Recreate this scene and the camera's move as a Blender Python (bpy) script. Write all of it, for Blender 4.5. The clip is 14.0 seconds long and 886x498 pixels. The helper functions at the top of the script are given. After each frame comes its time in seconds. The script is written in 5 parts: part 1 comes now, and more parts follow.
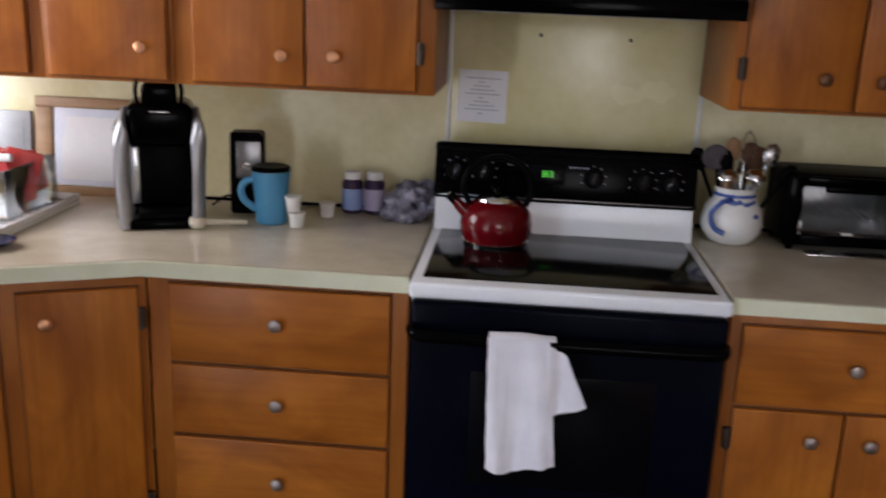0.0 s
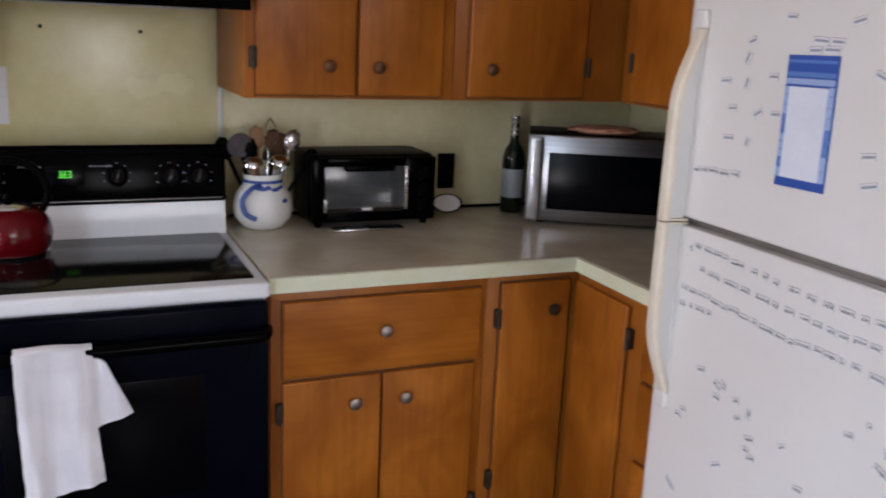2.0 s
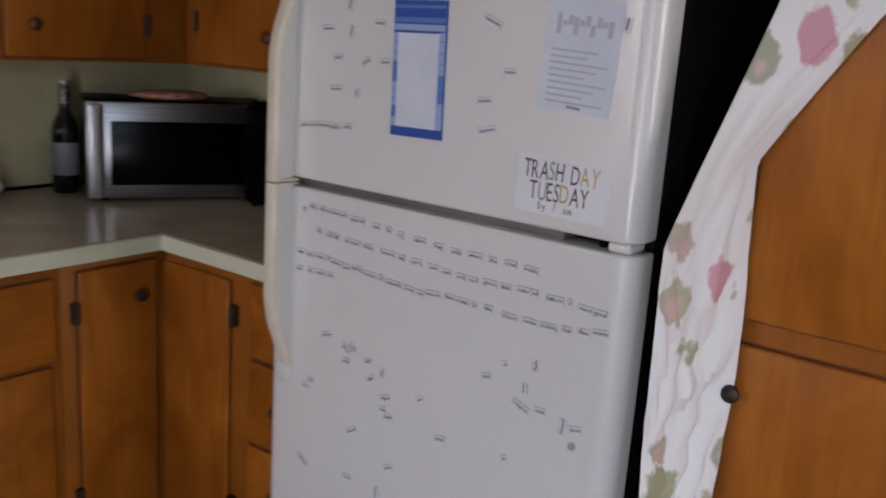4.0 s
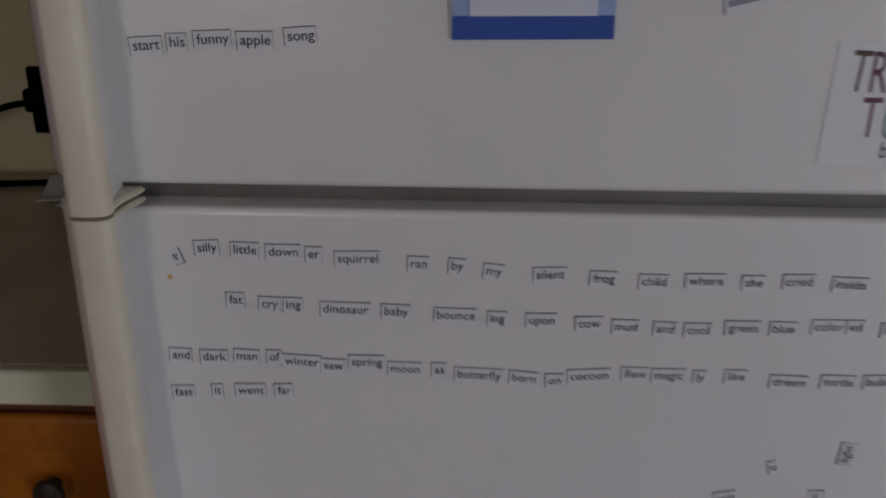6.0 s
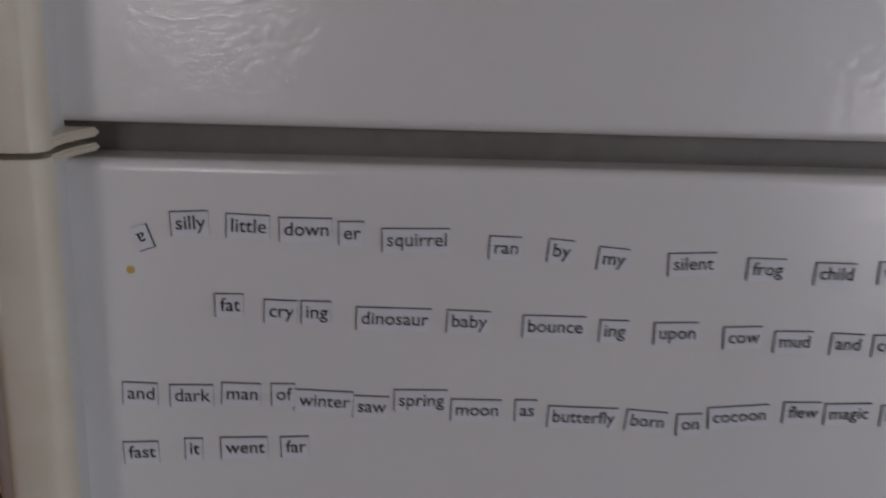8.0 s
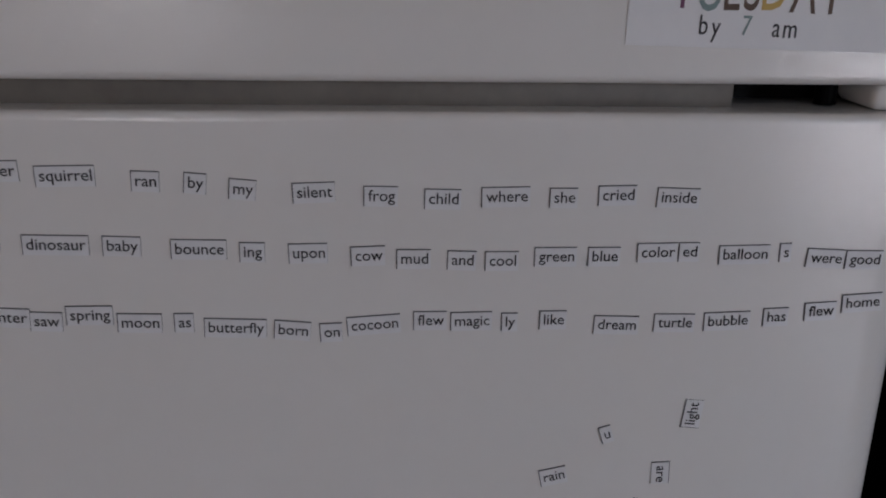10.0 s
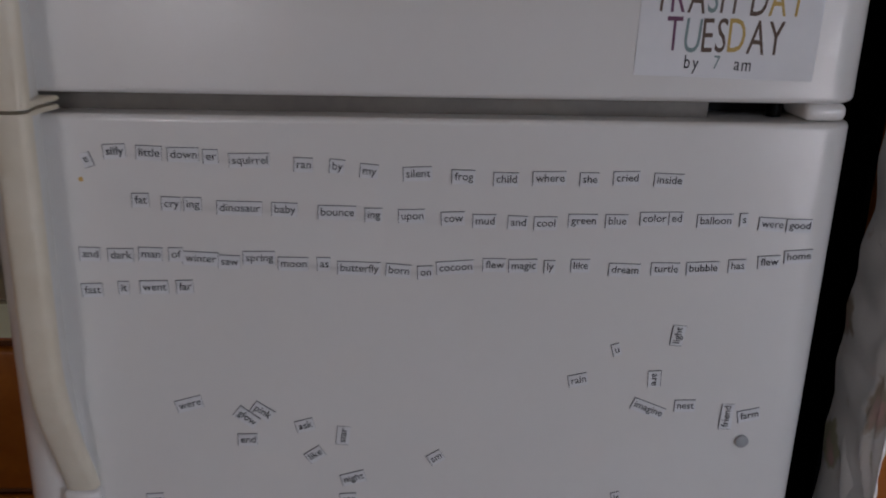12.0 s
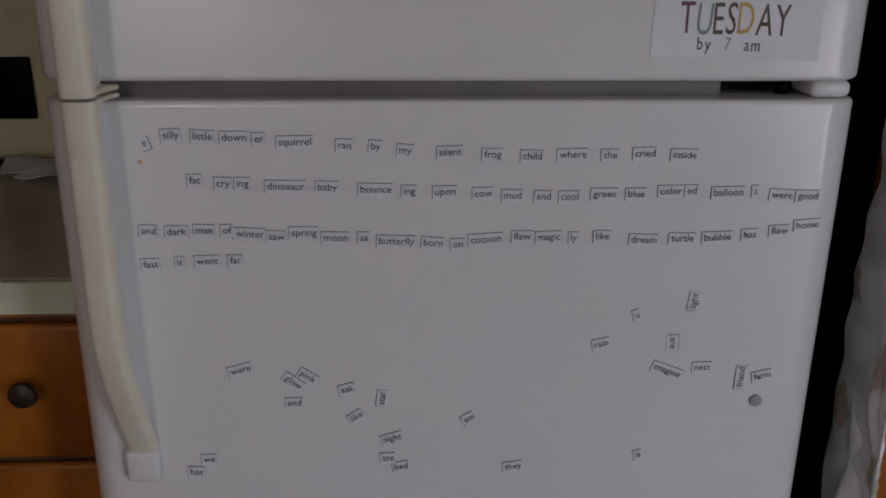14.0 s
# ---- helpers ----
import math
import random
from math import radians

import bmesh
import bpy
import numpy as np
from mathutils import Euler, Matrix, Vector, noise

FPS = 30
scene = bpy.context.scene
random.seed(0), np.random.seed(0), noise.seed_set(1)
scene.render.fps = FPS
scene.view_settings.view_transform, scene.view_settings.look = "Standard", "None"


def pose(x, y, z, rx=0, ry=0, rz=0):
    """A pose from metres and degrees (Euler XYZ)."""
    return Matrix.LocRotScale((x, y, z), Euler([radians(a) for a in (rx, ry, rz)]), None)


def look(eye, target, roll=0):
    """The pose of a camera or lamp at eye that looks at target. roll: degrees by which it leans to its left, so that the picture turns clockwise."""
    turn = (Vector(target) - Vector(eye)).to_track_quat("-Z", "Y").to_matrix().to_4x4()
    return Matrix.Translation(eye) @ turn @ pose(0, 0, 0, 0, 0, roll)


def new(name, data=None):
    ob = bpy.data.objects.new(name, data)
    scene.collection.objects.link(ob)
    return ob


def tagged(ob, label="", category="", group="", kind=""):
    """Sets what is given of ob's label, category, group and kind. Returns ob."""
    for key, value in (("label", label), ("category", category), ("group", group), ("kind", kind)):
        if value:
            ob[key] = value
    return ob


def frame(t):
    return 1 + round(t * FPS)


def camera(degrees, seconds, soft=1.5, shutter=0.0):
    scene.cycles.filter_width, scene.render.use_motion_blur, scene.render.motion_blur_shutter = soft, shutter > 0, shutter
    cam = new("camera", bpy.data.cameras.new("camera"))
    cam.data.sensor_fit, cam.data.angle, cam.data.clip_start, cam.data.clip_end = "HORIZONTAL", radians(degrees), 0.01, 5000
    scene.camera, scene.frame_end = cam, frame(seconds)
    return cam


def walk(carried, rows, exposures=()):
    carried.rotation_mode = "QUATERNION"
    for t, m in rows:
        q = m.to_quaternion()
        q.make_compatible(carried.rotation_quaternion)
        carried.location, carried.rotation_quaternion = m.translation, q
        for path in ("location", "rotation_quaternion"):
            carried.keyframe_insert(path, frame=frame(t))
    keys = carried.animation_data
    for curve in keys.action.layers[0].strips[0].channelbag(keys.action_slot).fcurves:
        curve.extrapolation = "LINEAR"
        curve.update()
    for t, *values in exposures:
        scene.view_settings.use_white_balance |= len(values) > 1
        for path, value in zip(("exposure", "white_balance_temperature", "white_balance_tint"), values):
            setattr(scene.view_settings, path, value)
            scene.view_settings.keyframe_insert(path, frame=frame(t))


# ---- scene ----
cam = camera(52.3, 14.0, soft=1.9, shutter=0.4)
PATH = [
    (0, (0.237, -2.698, 1.551), (0.088, -0.774, 1.029), 2.3),
    (0.5, (0.337, -2.717, 1.515), (0.39, -0.796, 0.962), 2.6),
    (1, (0.308, -2.705, 1.499), (0.747, -0.828, 0.966), 2.9),
    (1.5, (0.324, -2.704, 1.518), (0.96, -0.875, 1.018), 2.6),
    (2, (0.293, -2.714, 1.521), (1.083, -0.939, 1.044), 2.6),
    (2.5, (0.268, -2.723, 1.509), (1.29, -1.073, 1.027), 3.8),
    (3, (0.249, -2.743, 1.506), (1.434, -1.197, 1.055), 3.1),
    (3.2, (0.249, -2.74, 1.495), (1.481, -1.231, 1.041), 3.5),
    (5.3, (0.55, -1.736, 1.414), (2.423, -1.477, 0.763), 0.8),
    (5.5, (0.633, -1.632, 1.408), (2.495, -1.458, 0.7), 0.5),
    (6, (0.848, -1.506, 1.384), (2.691, -1.469, 0.609), 0.6),
    (6.5, (0.985, -1.409, 1.354), (2.821, -1.469, 0.564), 0.1),
    (7, (1.075, -1.354, 1.273), (2.935, -1.553, 0.566), 0.7),
    (7.5, (1.062, -1.382, 1.236), (2.978, -1.545, 0.686), 1.9),
    (8, (1.026, -1.41, 1.231), (2.949, -1.549, 0.699), 2.1),
    (8.5, (0.958, -1.501, 1.193), (2.92, -1.646, 0.836), 1.8),
    (9, (0.96, -1.58, 1.237), (2.865, -1.778, 0.661), 2.1),
    (9.2, (0.963, -1.615, 1.234), (2.858, -1.804, 0.625), 1.7),
    (11.3, (0.8, -1.609, 1.271), (2.695, -1.707, 0.639), 0.7),
    (11.5, (0.769, -1.587, 1.273), (2.66, -1.718, 0.634), 1),
    (12, (0.698, -1.542, 1.293), (2.588, -1.681, 0.655), 1.6),
    (12.5, (0.643, -1.517, 1.31), (2.533, -1.628, 0.666), 0.9),
    (13, (0.618, -1.527, 1.3), (2.509, -1.623, 0.656), 0.9),
    (13.5, (0.629, -1.526, 1.297), (2.519, -1.623, 0.649), 0.4),
    (14, (0.635, -1.521, 1.296), (2.521, -1.629, 0.639), 0.5),
]
EXPOSURE = ((0.0, -0.52), (1.5, -0.18), (3.2, -0.87), (5.3, -1.22), (6.5, -1.92), (7.5, -1.74), (9.2, -1.64), (11.4, -1.68), (14.0, -1.65))
walk(cam, [(t, look(eye, target, roll)) for t, eye, target, roll in PATH], EXPOSURE)
# ---- light ----
world = bpy.data.worlds.new("daylight")
world.use_nodes = True
scene.world = world
wn = world.node_tree.nodes
sky = wn.new("ShaderNodeTexSky")
sky.sky_type, sky.sun_disc = "NISHITA", False
sky.sun_elevation, sky.sun_rotation = radians(38), radians(215)
world.node_tree.links.new(sky.outputs[0], wn["Background"].inputs[0])
wn["Background"].inputs[1].default_value = 0.10


def area(name, eye, target, sx, sy, power, colour):
    d = bpy.data.lights.new(name, "AREA")
    d.shape, d.size, d.size_y, d.energy, d.color = "RECTANGLE", sx, sy, power, colour
    o = new(name, d)
    o.matrix_world = look(eye, target)
    return o


# daylight that enters by the windows and the glass door
area("sink_window_light", (-1.899, -0.66, 1.56), (0.0, -0.66, 1.50), 0.62, 0.92, 37, (0.95, 0.91, 0.96))
area("south_window_light", (1.15, -5.599, 1.58), (1.15, -2.0, 1.62), 1.05, 0.96, 46, (0.96, 0.91, 0.97))
area("glass_door_light", (-1.899, -3.96, 0.56), (1.2, -3.96, 0.56), 0.66, 0.80, 54, (0.91, 0.88, 0.97))
# bright sky above the yard, seen from low in the room under the head of the glass door
area("yard_sky_light", (-3.60, -5.25, 2.70), (1.5, -1.7, 0.4), 3.00, 1.50, 520, (0.64, 0.78, 1.0))


# ---- materials ----
def mat(name, a, b, scale=8.0, rough=0.5, metal=0.0, bump=0.0, stretch=(1, 1, 1), fine=90.0, coat=0.0, rvar=0.08, spec=0.5):
    """Two-scale mottled surface between colours a and b."""
    m = bpy.data.materials.new(name)
    m.use_nodes = True
    n, l = m.node_tree.nodes, m.node_tree.links
    p = n["Principled BSDF"]
    tc, mp = n.new("ShaderNodeTexCoord"), n.new("ShaderNodeMapping")
    mp.inputs["Scale"].default_value = stretch
    l.new(tc.outputs["Object"], mp.inputs[0])
    n1, n2 = n.new("ShaderNodeTexNoise"), n.new("ShaderNodeTexNoise")
    n1.inputs["Scale"].default_value, n1.inputs["Detail"].default_value = scale, 5
    n2.inputs["Scale"].default_value, n2.inputs["Detail"].default_value = fine, 3
    mx, rp, cm = n.new("ShaderNodeMath"), n.new("ShaderNodeValToRGB"), n.new("ShaderNodeMath")
    mx.operation, cm.operation = "MULTIPLY_ADD", "MULTIPLY_ADD"
    l.new(mp.outputs[0], n1.inputs["Vector"]), l.new(mp.outputs[0], n2.inputs["Vector"])
    l.new(n2.outputs["Fac"], mx.inputs[0])
    mx.inputs[1].default_value = 0.35
    l.new(n1.outputs["Fac"], mx.inputs[2])
    rp.color_ramp.elements[0].position, rp.color_ramp.elements[1].position = 0.48, 0.88
    rp.color_ramp.elements[0].color, rp.color_ramp.elements[1].color = (*a, 1), (*b, 1)
    l.new(mx.outputs[0], rp.inputs[0]), l.new(rp.outputs[0], p.inputs["Base Color"])
    l.new(n1.outputs["Fac"], cm.inputs[0])
    cm.inputs[1].default_value, cm.inputs[2].default_value = rvar, rough - rvar / 2
    l.new(cm.outputs[0], p.inputs["Roughness"])
    p.inputs["Metallic"].default_value, p.inputs["Specular IOR Level"].default_value = metal, spec
    if coat:
        p.inputs["Coat Weight"].default_value = coat
        p.inputs["Coat Roughness"].default_value = 0.08
    if bump:
        bp = n.new("ShaderNodeBump")
        bp.inputs["Strength"].default_value, bp.inputs["Distance"].default_value = bump, 0.002
        l.new(n2.outputs["Fac"], bp.inputs["Height"]), l.new(bp.outputs[0], p.inputs["Normal"])
        l.new(bp.outputs[0], p.inputs["Coat Normal"])
    return m


def wood_mat(name, a, b, dark, along, rough=0.38):
    """Varnished plywood: fine streaks along one axis over broad cloudy figure."""
    m = bpy.data.materials.new(name)
    m.use_nodes = True
    n, l = m.node_tree.nodes, m.node_tree.links
    p = n["Principled BSDF"]
    tc, oi = n.new("ShaderNodeTexCoord"), n.new("ShaderNodeObjectInfo")
    add, mp, mp2 = n.new("ShaderNodeVectorMath"), n.new("ShaderNodeMapping"), n.new("ShaderNodeMapping")
    l.new(tc.outputs["Object"], add.inputs[0]), l.new(oi.outputs["Random"], add.inputs[1])
    l.new(add.outputs[0], mp.inputs[0]), l.new(add.outputs[0], mp2.inputs[0])
    mp.inputs["Scale"].default_value = tuple(3.0 if i == along else 60.0 for i in range(3))
    mp2.inputs["Scale"].default_value = tuple(3.0 if i == along else 5.0 for i in range(3))
    g, c = n.new("ShaderNodeTexNoise"), n.new("ShaderNodeTexNoise")
    g.inputs["Scale"].default_value, g.inputs["Detail"].default_value = 1.0, 6
    c.inputs["Scale"].default_value, c.inputs["Detail"].default_value, c.inputs["Distortion"].default_value = 1.0, 4, 1.2
    l.new(mp.outputs[0], g.inputs["Vector"]), l.new(mp2.outputs[0], c.inputs["Vector"])
    r1, r2, mx = n.new("ShaderNodeValToRGB"), n.new("ShaderNodeValToRGB"), n.new("ShaderNodeMix")
    mx.data_type, mx.blend_type = "RGBA", "MULTIPLY"
    mx.inputs["Factor"].default_value = 0.20
    for r, lo, hi, u, v in ((r1, a, b, 0.29, 0.74), (r2, dark, (1, 1, 1), 0.40, 0.58)):
        r.color_ramp.elements[0].position, r.color_ramp.elements[1].position = u, v
        r.color_ramp.elements[0].color, r.color_ramp.elements[1].color = (*lo, 1), (*hi, 1)
    l.new(c.outputs["Fac"], r1.inputs[0]), l.new(g.outputs["Fac"], r2.inputs[0])
    l.new(r1.outputs[0], mx.inputs["A"]), l.new(r2.outputs[0], mx.inputs["B"])
    l.new(mx.outputs["Result"], p.inputs["Base Color"])
    rr = n.new("ShaderNodeMapRange")
    rr.inputs["To Min"].default_value, rr.inputs["To Max"].default_value = rough - 0.07, rough + 0.09
    l.new(c.outputs["Fac"], rr.inputs["Value"]), l.new(rr.outputs[0], p.inputs["Roughness"])
    bp = n.new("ShaderNodeBump")
    bp.inputs["Strength"].default_value, bp.inputs["Distance"].default_value = 0.08, 0.001
    l.new(g.outputs["Fac"], bp.inputs["Height"]), l.new(bp.outputs[0], p.inputs["Normal"])
    p.inputs["Specular IOR Level"].default_value = 0.26
    return m


def plain(name, c, rough=0.5, metal=0.0, emit=0.0, trans=0.0, coat=0.0, spec=0.5):
    m = bpy.data.materials.new(name)
    m.use_nodes = True
    p = m.node_tree.nodes["Principled BSDF"]
    p.inputs["Base Color"].default_value = (*c, 1)
    p.inputs["Roughness"].default_value, p.inputs["Metallic"].default_value = rough, metal
    p.inputs["Transmission Weight"].default_value, p.inputs["Coat Weight"].default_value = trans, coat
    p.inputs["Specular IOR Level"].default_value = spec
    if emit:
        p.inputs["Emission Color"].default_value, p.inputs["Emission Strength"].default_value = (*c, 1), emit
    return m


def pebbled(name, a, b):
    """Appliance paint with a wrinkled orange-peel gloss over faintly uneven white."""
    m = mat(name, a, b, 5, 0.42, rvar=0.03, coat=0.8)
    n, l = m.node_tree.nodes, m.node_tree.links
    p = n["Principled BSDF"]
    tc, mp = n.new("ShaderNodeTexCoord"), n.new("ShaderNodeMapping")
    mp.inputs["Scale"].default_value = (1.0, 1.0, 1.7)
    l.new(tc.outputs["Object"], mp.inputs[0])
    c, f, add, bp = n.new("ShaderNodeTexNoise"), n.new("ShaderNodeTexNoise"), n.new("ShaderNodeMath"), n.new("ShaderNodeBump")
    c.inputs["Scale"].default_value, c.inputs["Detail"].default_value, c.inputs["Distortion"].default_value = 150.0, 2, 0.6
    f.inputs["Scale"].default_value, f.inputs["Detail"].default_value = 420.0, 2
    l.new(mp.outputs[0], c.inputs["Vector"]), l.new(mp.outputs[0], f.inputs["Vector"])
    add.operation = "MULTIPLY_ADD"
    add.inputs[1].default_value = 0.25
    l.new(f.outputs["Fac"], add.inputs[0]), l.new(c.outputs["Fac"], add.inputs[2])
    bp.inputs["Strength"].default_value, bp.inputs["Distance"].default_value = 0.34, 0.0012
    l.new(add.outputs[0], bp.inputs["Height"]), l.new(bp.outputs[0], p.inputs["Coat Normal"])
    p.inputs["Coat Roughness"].default_value = 0.07
    return m


WOOD_V = wood_mat("varnished_wood_upright", (0.250, 0.070, 0.0065), (0.46, 0.152, 0.016), (0.50, 0.33, 0.24), 2, 0.36)
WOOD_H = wood_mat("varnished_wood_level", (0.250, 0.070, 0.0065), (0.46, 0.152, 0.016), (0.50, 0.33, 0.24), 0, 0.36)
FRAME = wood_mat("varnished_face_frame", (0.260, 0.076, 0.009), (0.385, 0.130, 0.017), (0.6, 0.46, 0.38), 2)
RING = plain("faint_burner_print", (0.016, 0.016, 0.017), 0.10)
# brown of the shadow lines round doors and drawers, put in as colour
SHADOWBROWN = plain("shadow_line_brown", (0.13, 0.042, 0.010), 0.8)
WALL = mat("yellow_green_laminate_wall", (0.67, 0.60, 0.33), (0.78, 0.715, 0.45), 5, 0.30, bump=0.03, fine=40)
WALLP = wood_mat("dark_wall_panelling", (0.085, 0.045, 0.022), (0.13, 0.072, 0.036), (0.6, 0.5, 0.45), 2, 0.55)
PANEL = mat("stained_laminate_splash_panel", (0.67, 0.60, 0.30), (0.79, 0.725, 0.44), 4, 0.26, bump=0.03, fine=30, rvar=0.12)
CEIL = mat("white_ceiling_paint", (0.70, 0.69, 0.65), (0.76, 0.75, 0.71), 4, 0.85, bump=0.1)
FLOOR = mat("brown_vinyl_floor", (0.055, 0.035, 0.022), (0.095, 0.062, 0.038), 9, 0.4, bump=0.05)
COUNTER = mat("beige_laminate_counter", (0.48, 0.425, 0.32), (0.61, 0.55, 0.43), 6, 0.21, fine=160, bump=0.01, rvar=0.1)
EDGE = mat("pale_green_counter_edge", (0.66, 0.67, 0.48), (0.75, 0.76, 0.58), 9, 0.35, fine=120)
WHITE = mat("white_enamel", (0.80, 0.83, 0.87), (0.85, 0.875, 0.91), 6, 0.22, rvar=0.06)
FRIDGE = pebbled("textured_white_refrigerator_paint", (0.755, 0.735, 0.71), (0.775, 0.755, 0.73))
# near-black all over, so the gaps round the doors read dark
FCASE = mat("dark_refrigerator_case", (0.004, 0.004, 0.004), (0.008, 0.0075, 0.007), 3, 0.55, bump=0.2, fine=300, spec=0.2)
FSIDE = mat("white_refrigerator_case", (0.66, 0.65, 0.62), (0.72, 0.71, 0.68), 3, 0.42, bump=0.2, fine=300)
ALMOND = mat("aged_almond_plastic", (0.66, 0.585, 0.45), (0.76, 0.70, 0.58), 7, 0.36, fine=60)
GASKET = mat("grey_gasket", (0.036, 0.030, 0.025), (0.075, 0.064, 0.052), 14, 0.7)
# tan-grey darkened to hold the shade of the slot between the doors
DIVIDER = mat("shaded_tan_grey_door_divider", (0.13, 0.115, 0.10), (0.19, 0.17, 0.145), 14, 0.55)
BLACK = mat("black_gloss_plastic", (0.0007, 0.0007, 0.0009), (0.0015, 0.0015, 0.0018), 8, 0.16, spec=0.03)
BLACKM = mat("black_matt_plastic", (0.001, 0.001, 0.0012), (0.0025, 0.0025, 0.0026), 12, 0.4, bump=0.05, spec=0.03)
# black enamel whose base colour carries the blue of a reflection
OVEN = mat("blue_sheen_oven_enamel", (0.0006, 0.0011, 0.0040), (0.0012, 0.0022, 0.0068), 5, 0.26, spec=0.06)
CERAN = plain("black_ceramic_glass", (0.002, 0.002, 0.0024), 0.13, spec=0.20)
OVENGLASS = plain("dark_oven_glass", (0.001, 0.0013, 0.0025), 0.22, spec=0.09)
STEEL = mat("brushed_steel", (0.50, 0.50, 0.50), (0.58, 0.58, 0.58), 5, 0.27, 1.0, stretch=(1, 1, 25))
DARKSTEEL = mat("dull_brushed_steel", (0.27, 0.27, 0.275), (0.35, 0.35, 0.355), 5, 0.30, 1.0, stretch=(1, 1, 25))
ALUMINIUM = mat("dull_aluminium_strip", (0.62, 0.62, 0.59), (0.74, 0.74, 0.71), 30, 0.45, 0.25)
NOTEINK = plain("faint_note_print", (0.47, 0.47, 0.54), 0.8)
SILVER = mat("silver_plastic", (0.50, 0.51, 0.53), (0.58, 0.59, 0.61), 4, 0.26, 0.85)
SATIN = mat("satin_silver_plastic", (0.30, 0.305, 0.32), (0.40, 0.405, 0.42), 4, 0.36, 0.85)
CHROME = plain("chrome", (0.75, 0.75, 0.76), 0.12, 1.0)
KNOB = mat("worn_pewter_knob", (0.28, 0.24, 0.22), (0.42, 0.37, 0.35), 60, 0.42, 1.0)
BROWNKNOB = mat("browned_bronze_knob", (0.10, 0.045, 0.022), (0.19, 0.095, 0.052), 60, 0.40, 0.7)
COPPER = mat("copper_knob", (0.55, 0.26, 0.13), (0.62, 0.34, 0.20), 60, 0.38, 1.0)
HINGE = mat("dark_bronze_hinge", (0.035, 0.024, 0.018), (0.07, 0.05, 0.035), 80, 0.45, 0.6)
RED = plain("red_enamel", (0.110, 0.0022, 0.005), 0.18, coat=0.10, spec=0.30)
CLOTH = mat("white_cotton_towel", (0.73, 0.72, 0.77), (0.83, 0.82, 0.87), 14, 0.9, bump=0.5, fine=420)
PAPER = mat("white_paper", (0.78, 0.78, 0.80), (0.84, 0.84, 0.85), 12, 0.8)
PAPERB = mat("bluish_paper", (0.66, 0.69, 0.78), (0.74, 0.77, 0.84), 12, 0.8)
INK = plain("black_ink", (0.02, 0.02, 0.025), 0.7)
PALEINK = plain("faded_ink", (0.30, 0.31, 0.38), 0.8)
BLUE = plain("royal_blue_print", (0.016, 0.075, 0.36), 0.5)
BLUEMID = plain("mid_blue_print", (0.09, 0.20, 0.52), 0.5)
BLUEPALE = plain("pale_blue_print", (0.32, 0.43, 0.68), 0.5)
TILE = mat("white_vinyl_magnet_face", (0.70, 0.70, 0.71), (0.76, 0.76, 0.77), 40, 0.5)
MAGNET = plain("dark_magnet_sheet", (0.10, 0.10, 0.11), 0.7)
TEAL = mat("sky_blue_glaze", (0.065, 0.26, 0.45), (0.085, 0.31, 0.52), 9, 0.3)
PORCELAIN = mat("white_glaze", (0.76, 0.76, 0.74), (0.82, 0.82, 0.80), 6, 0.16)
COBALT = mat("cobalt_glaze", (0.03, 0.07, 0.28), (0.08, 0.14, 0.42), 30, 0.2)
GLASSDARK = plain("dark_wine_glass", (0.006, 0.010, 0.006), 0.08)
VIOLET = mat("crinkled_violet_foil", (0.010, 0.007, 0.018), (0.34, 0.33, 0.42), 20, 0.28, 0.3, bump=0.6, fine=70)
CLEAR = plain("clear_plastic", (0.85, 0.87, 0.88), 0.04, trans=1.0)
PANE = plain("window_glass", (1, 1, 1), 0.02, trans=1.0)
REDBAG = mat("red_printed_wrapper", (0.45, 0.02, 0.025), (0.62, 0.06, 0.05), 14, 0.35)
ORANGE = mat("toasted_crust", (0.42, 0.13, 0.05), (0.68, 0.42, 0.30), 30, 0.6)
TAN = mat("light_wood_board", (0.30, 0.165, 0.075), (0.40, 0.24, 0.12), 5, 0.5, stretch=(1, 1, 8))
GREYP = mat("grey_plastic", (0.30, 0.31, 0.32), (0.38, 0.39, 0.40), 9, 0.4)
GREEN_LED = plain("green_led_digits", (0.10, 0.9, 0.06), 0.4, emit=0.85)
LILAC = plain("lilac_label", (0.42, 0.36, 0.50), 0.5)
BLUELAB = plain("blue_label", (0.22, 0.30, 0.52), 0.5)
PURPLE = plain("dark_purple_bottle", (0.03, 0.015, 0.05), 0.25)


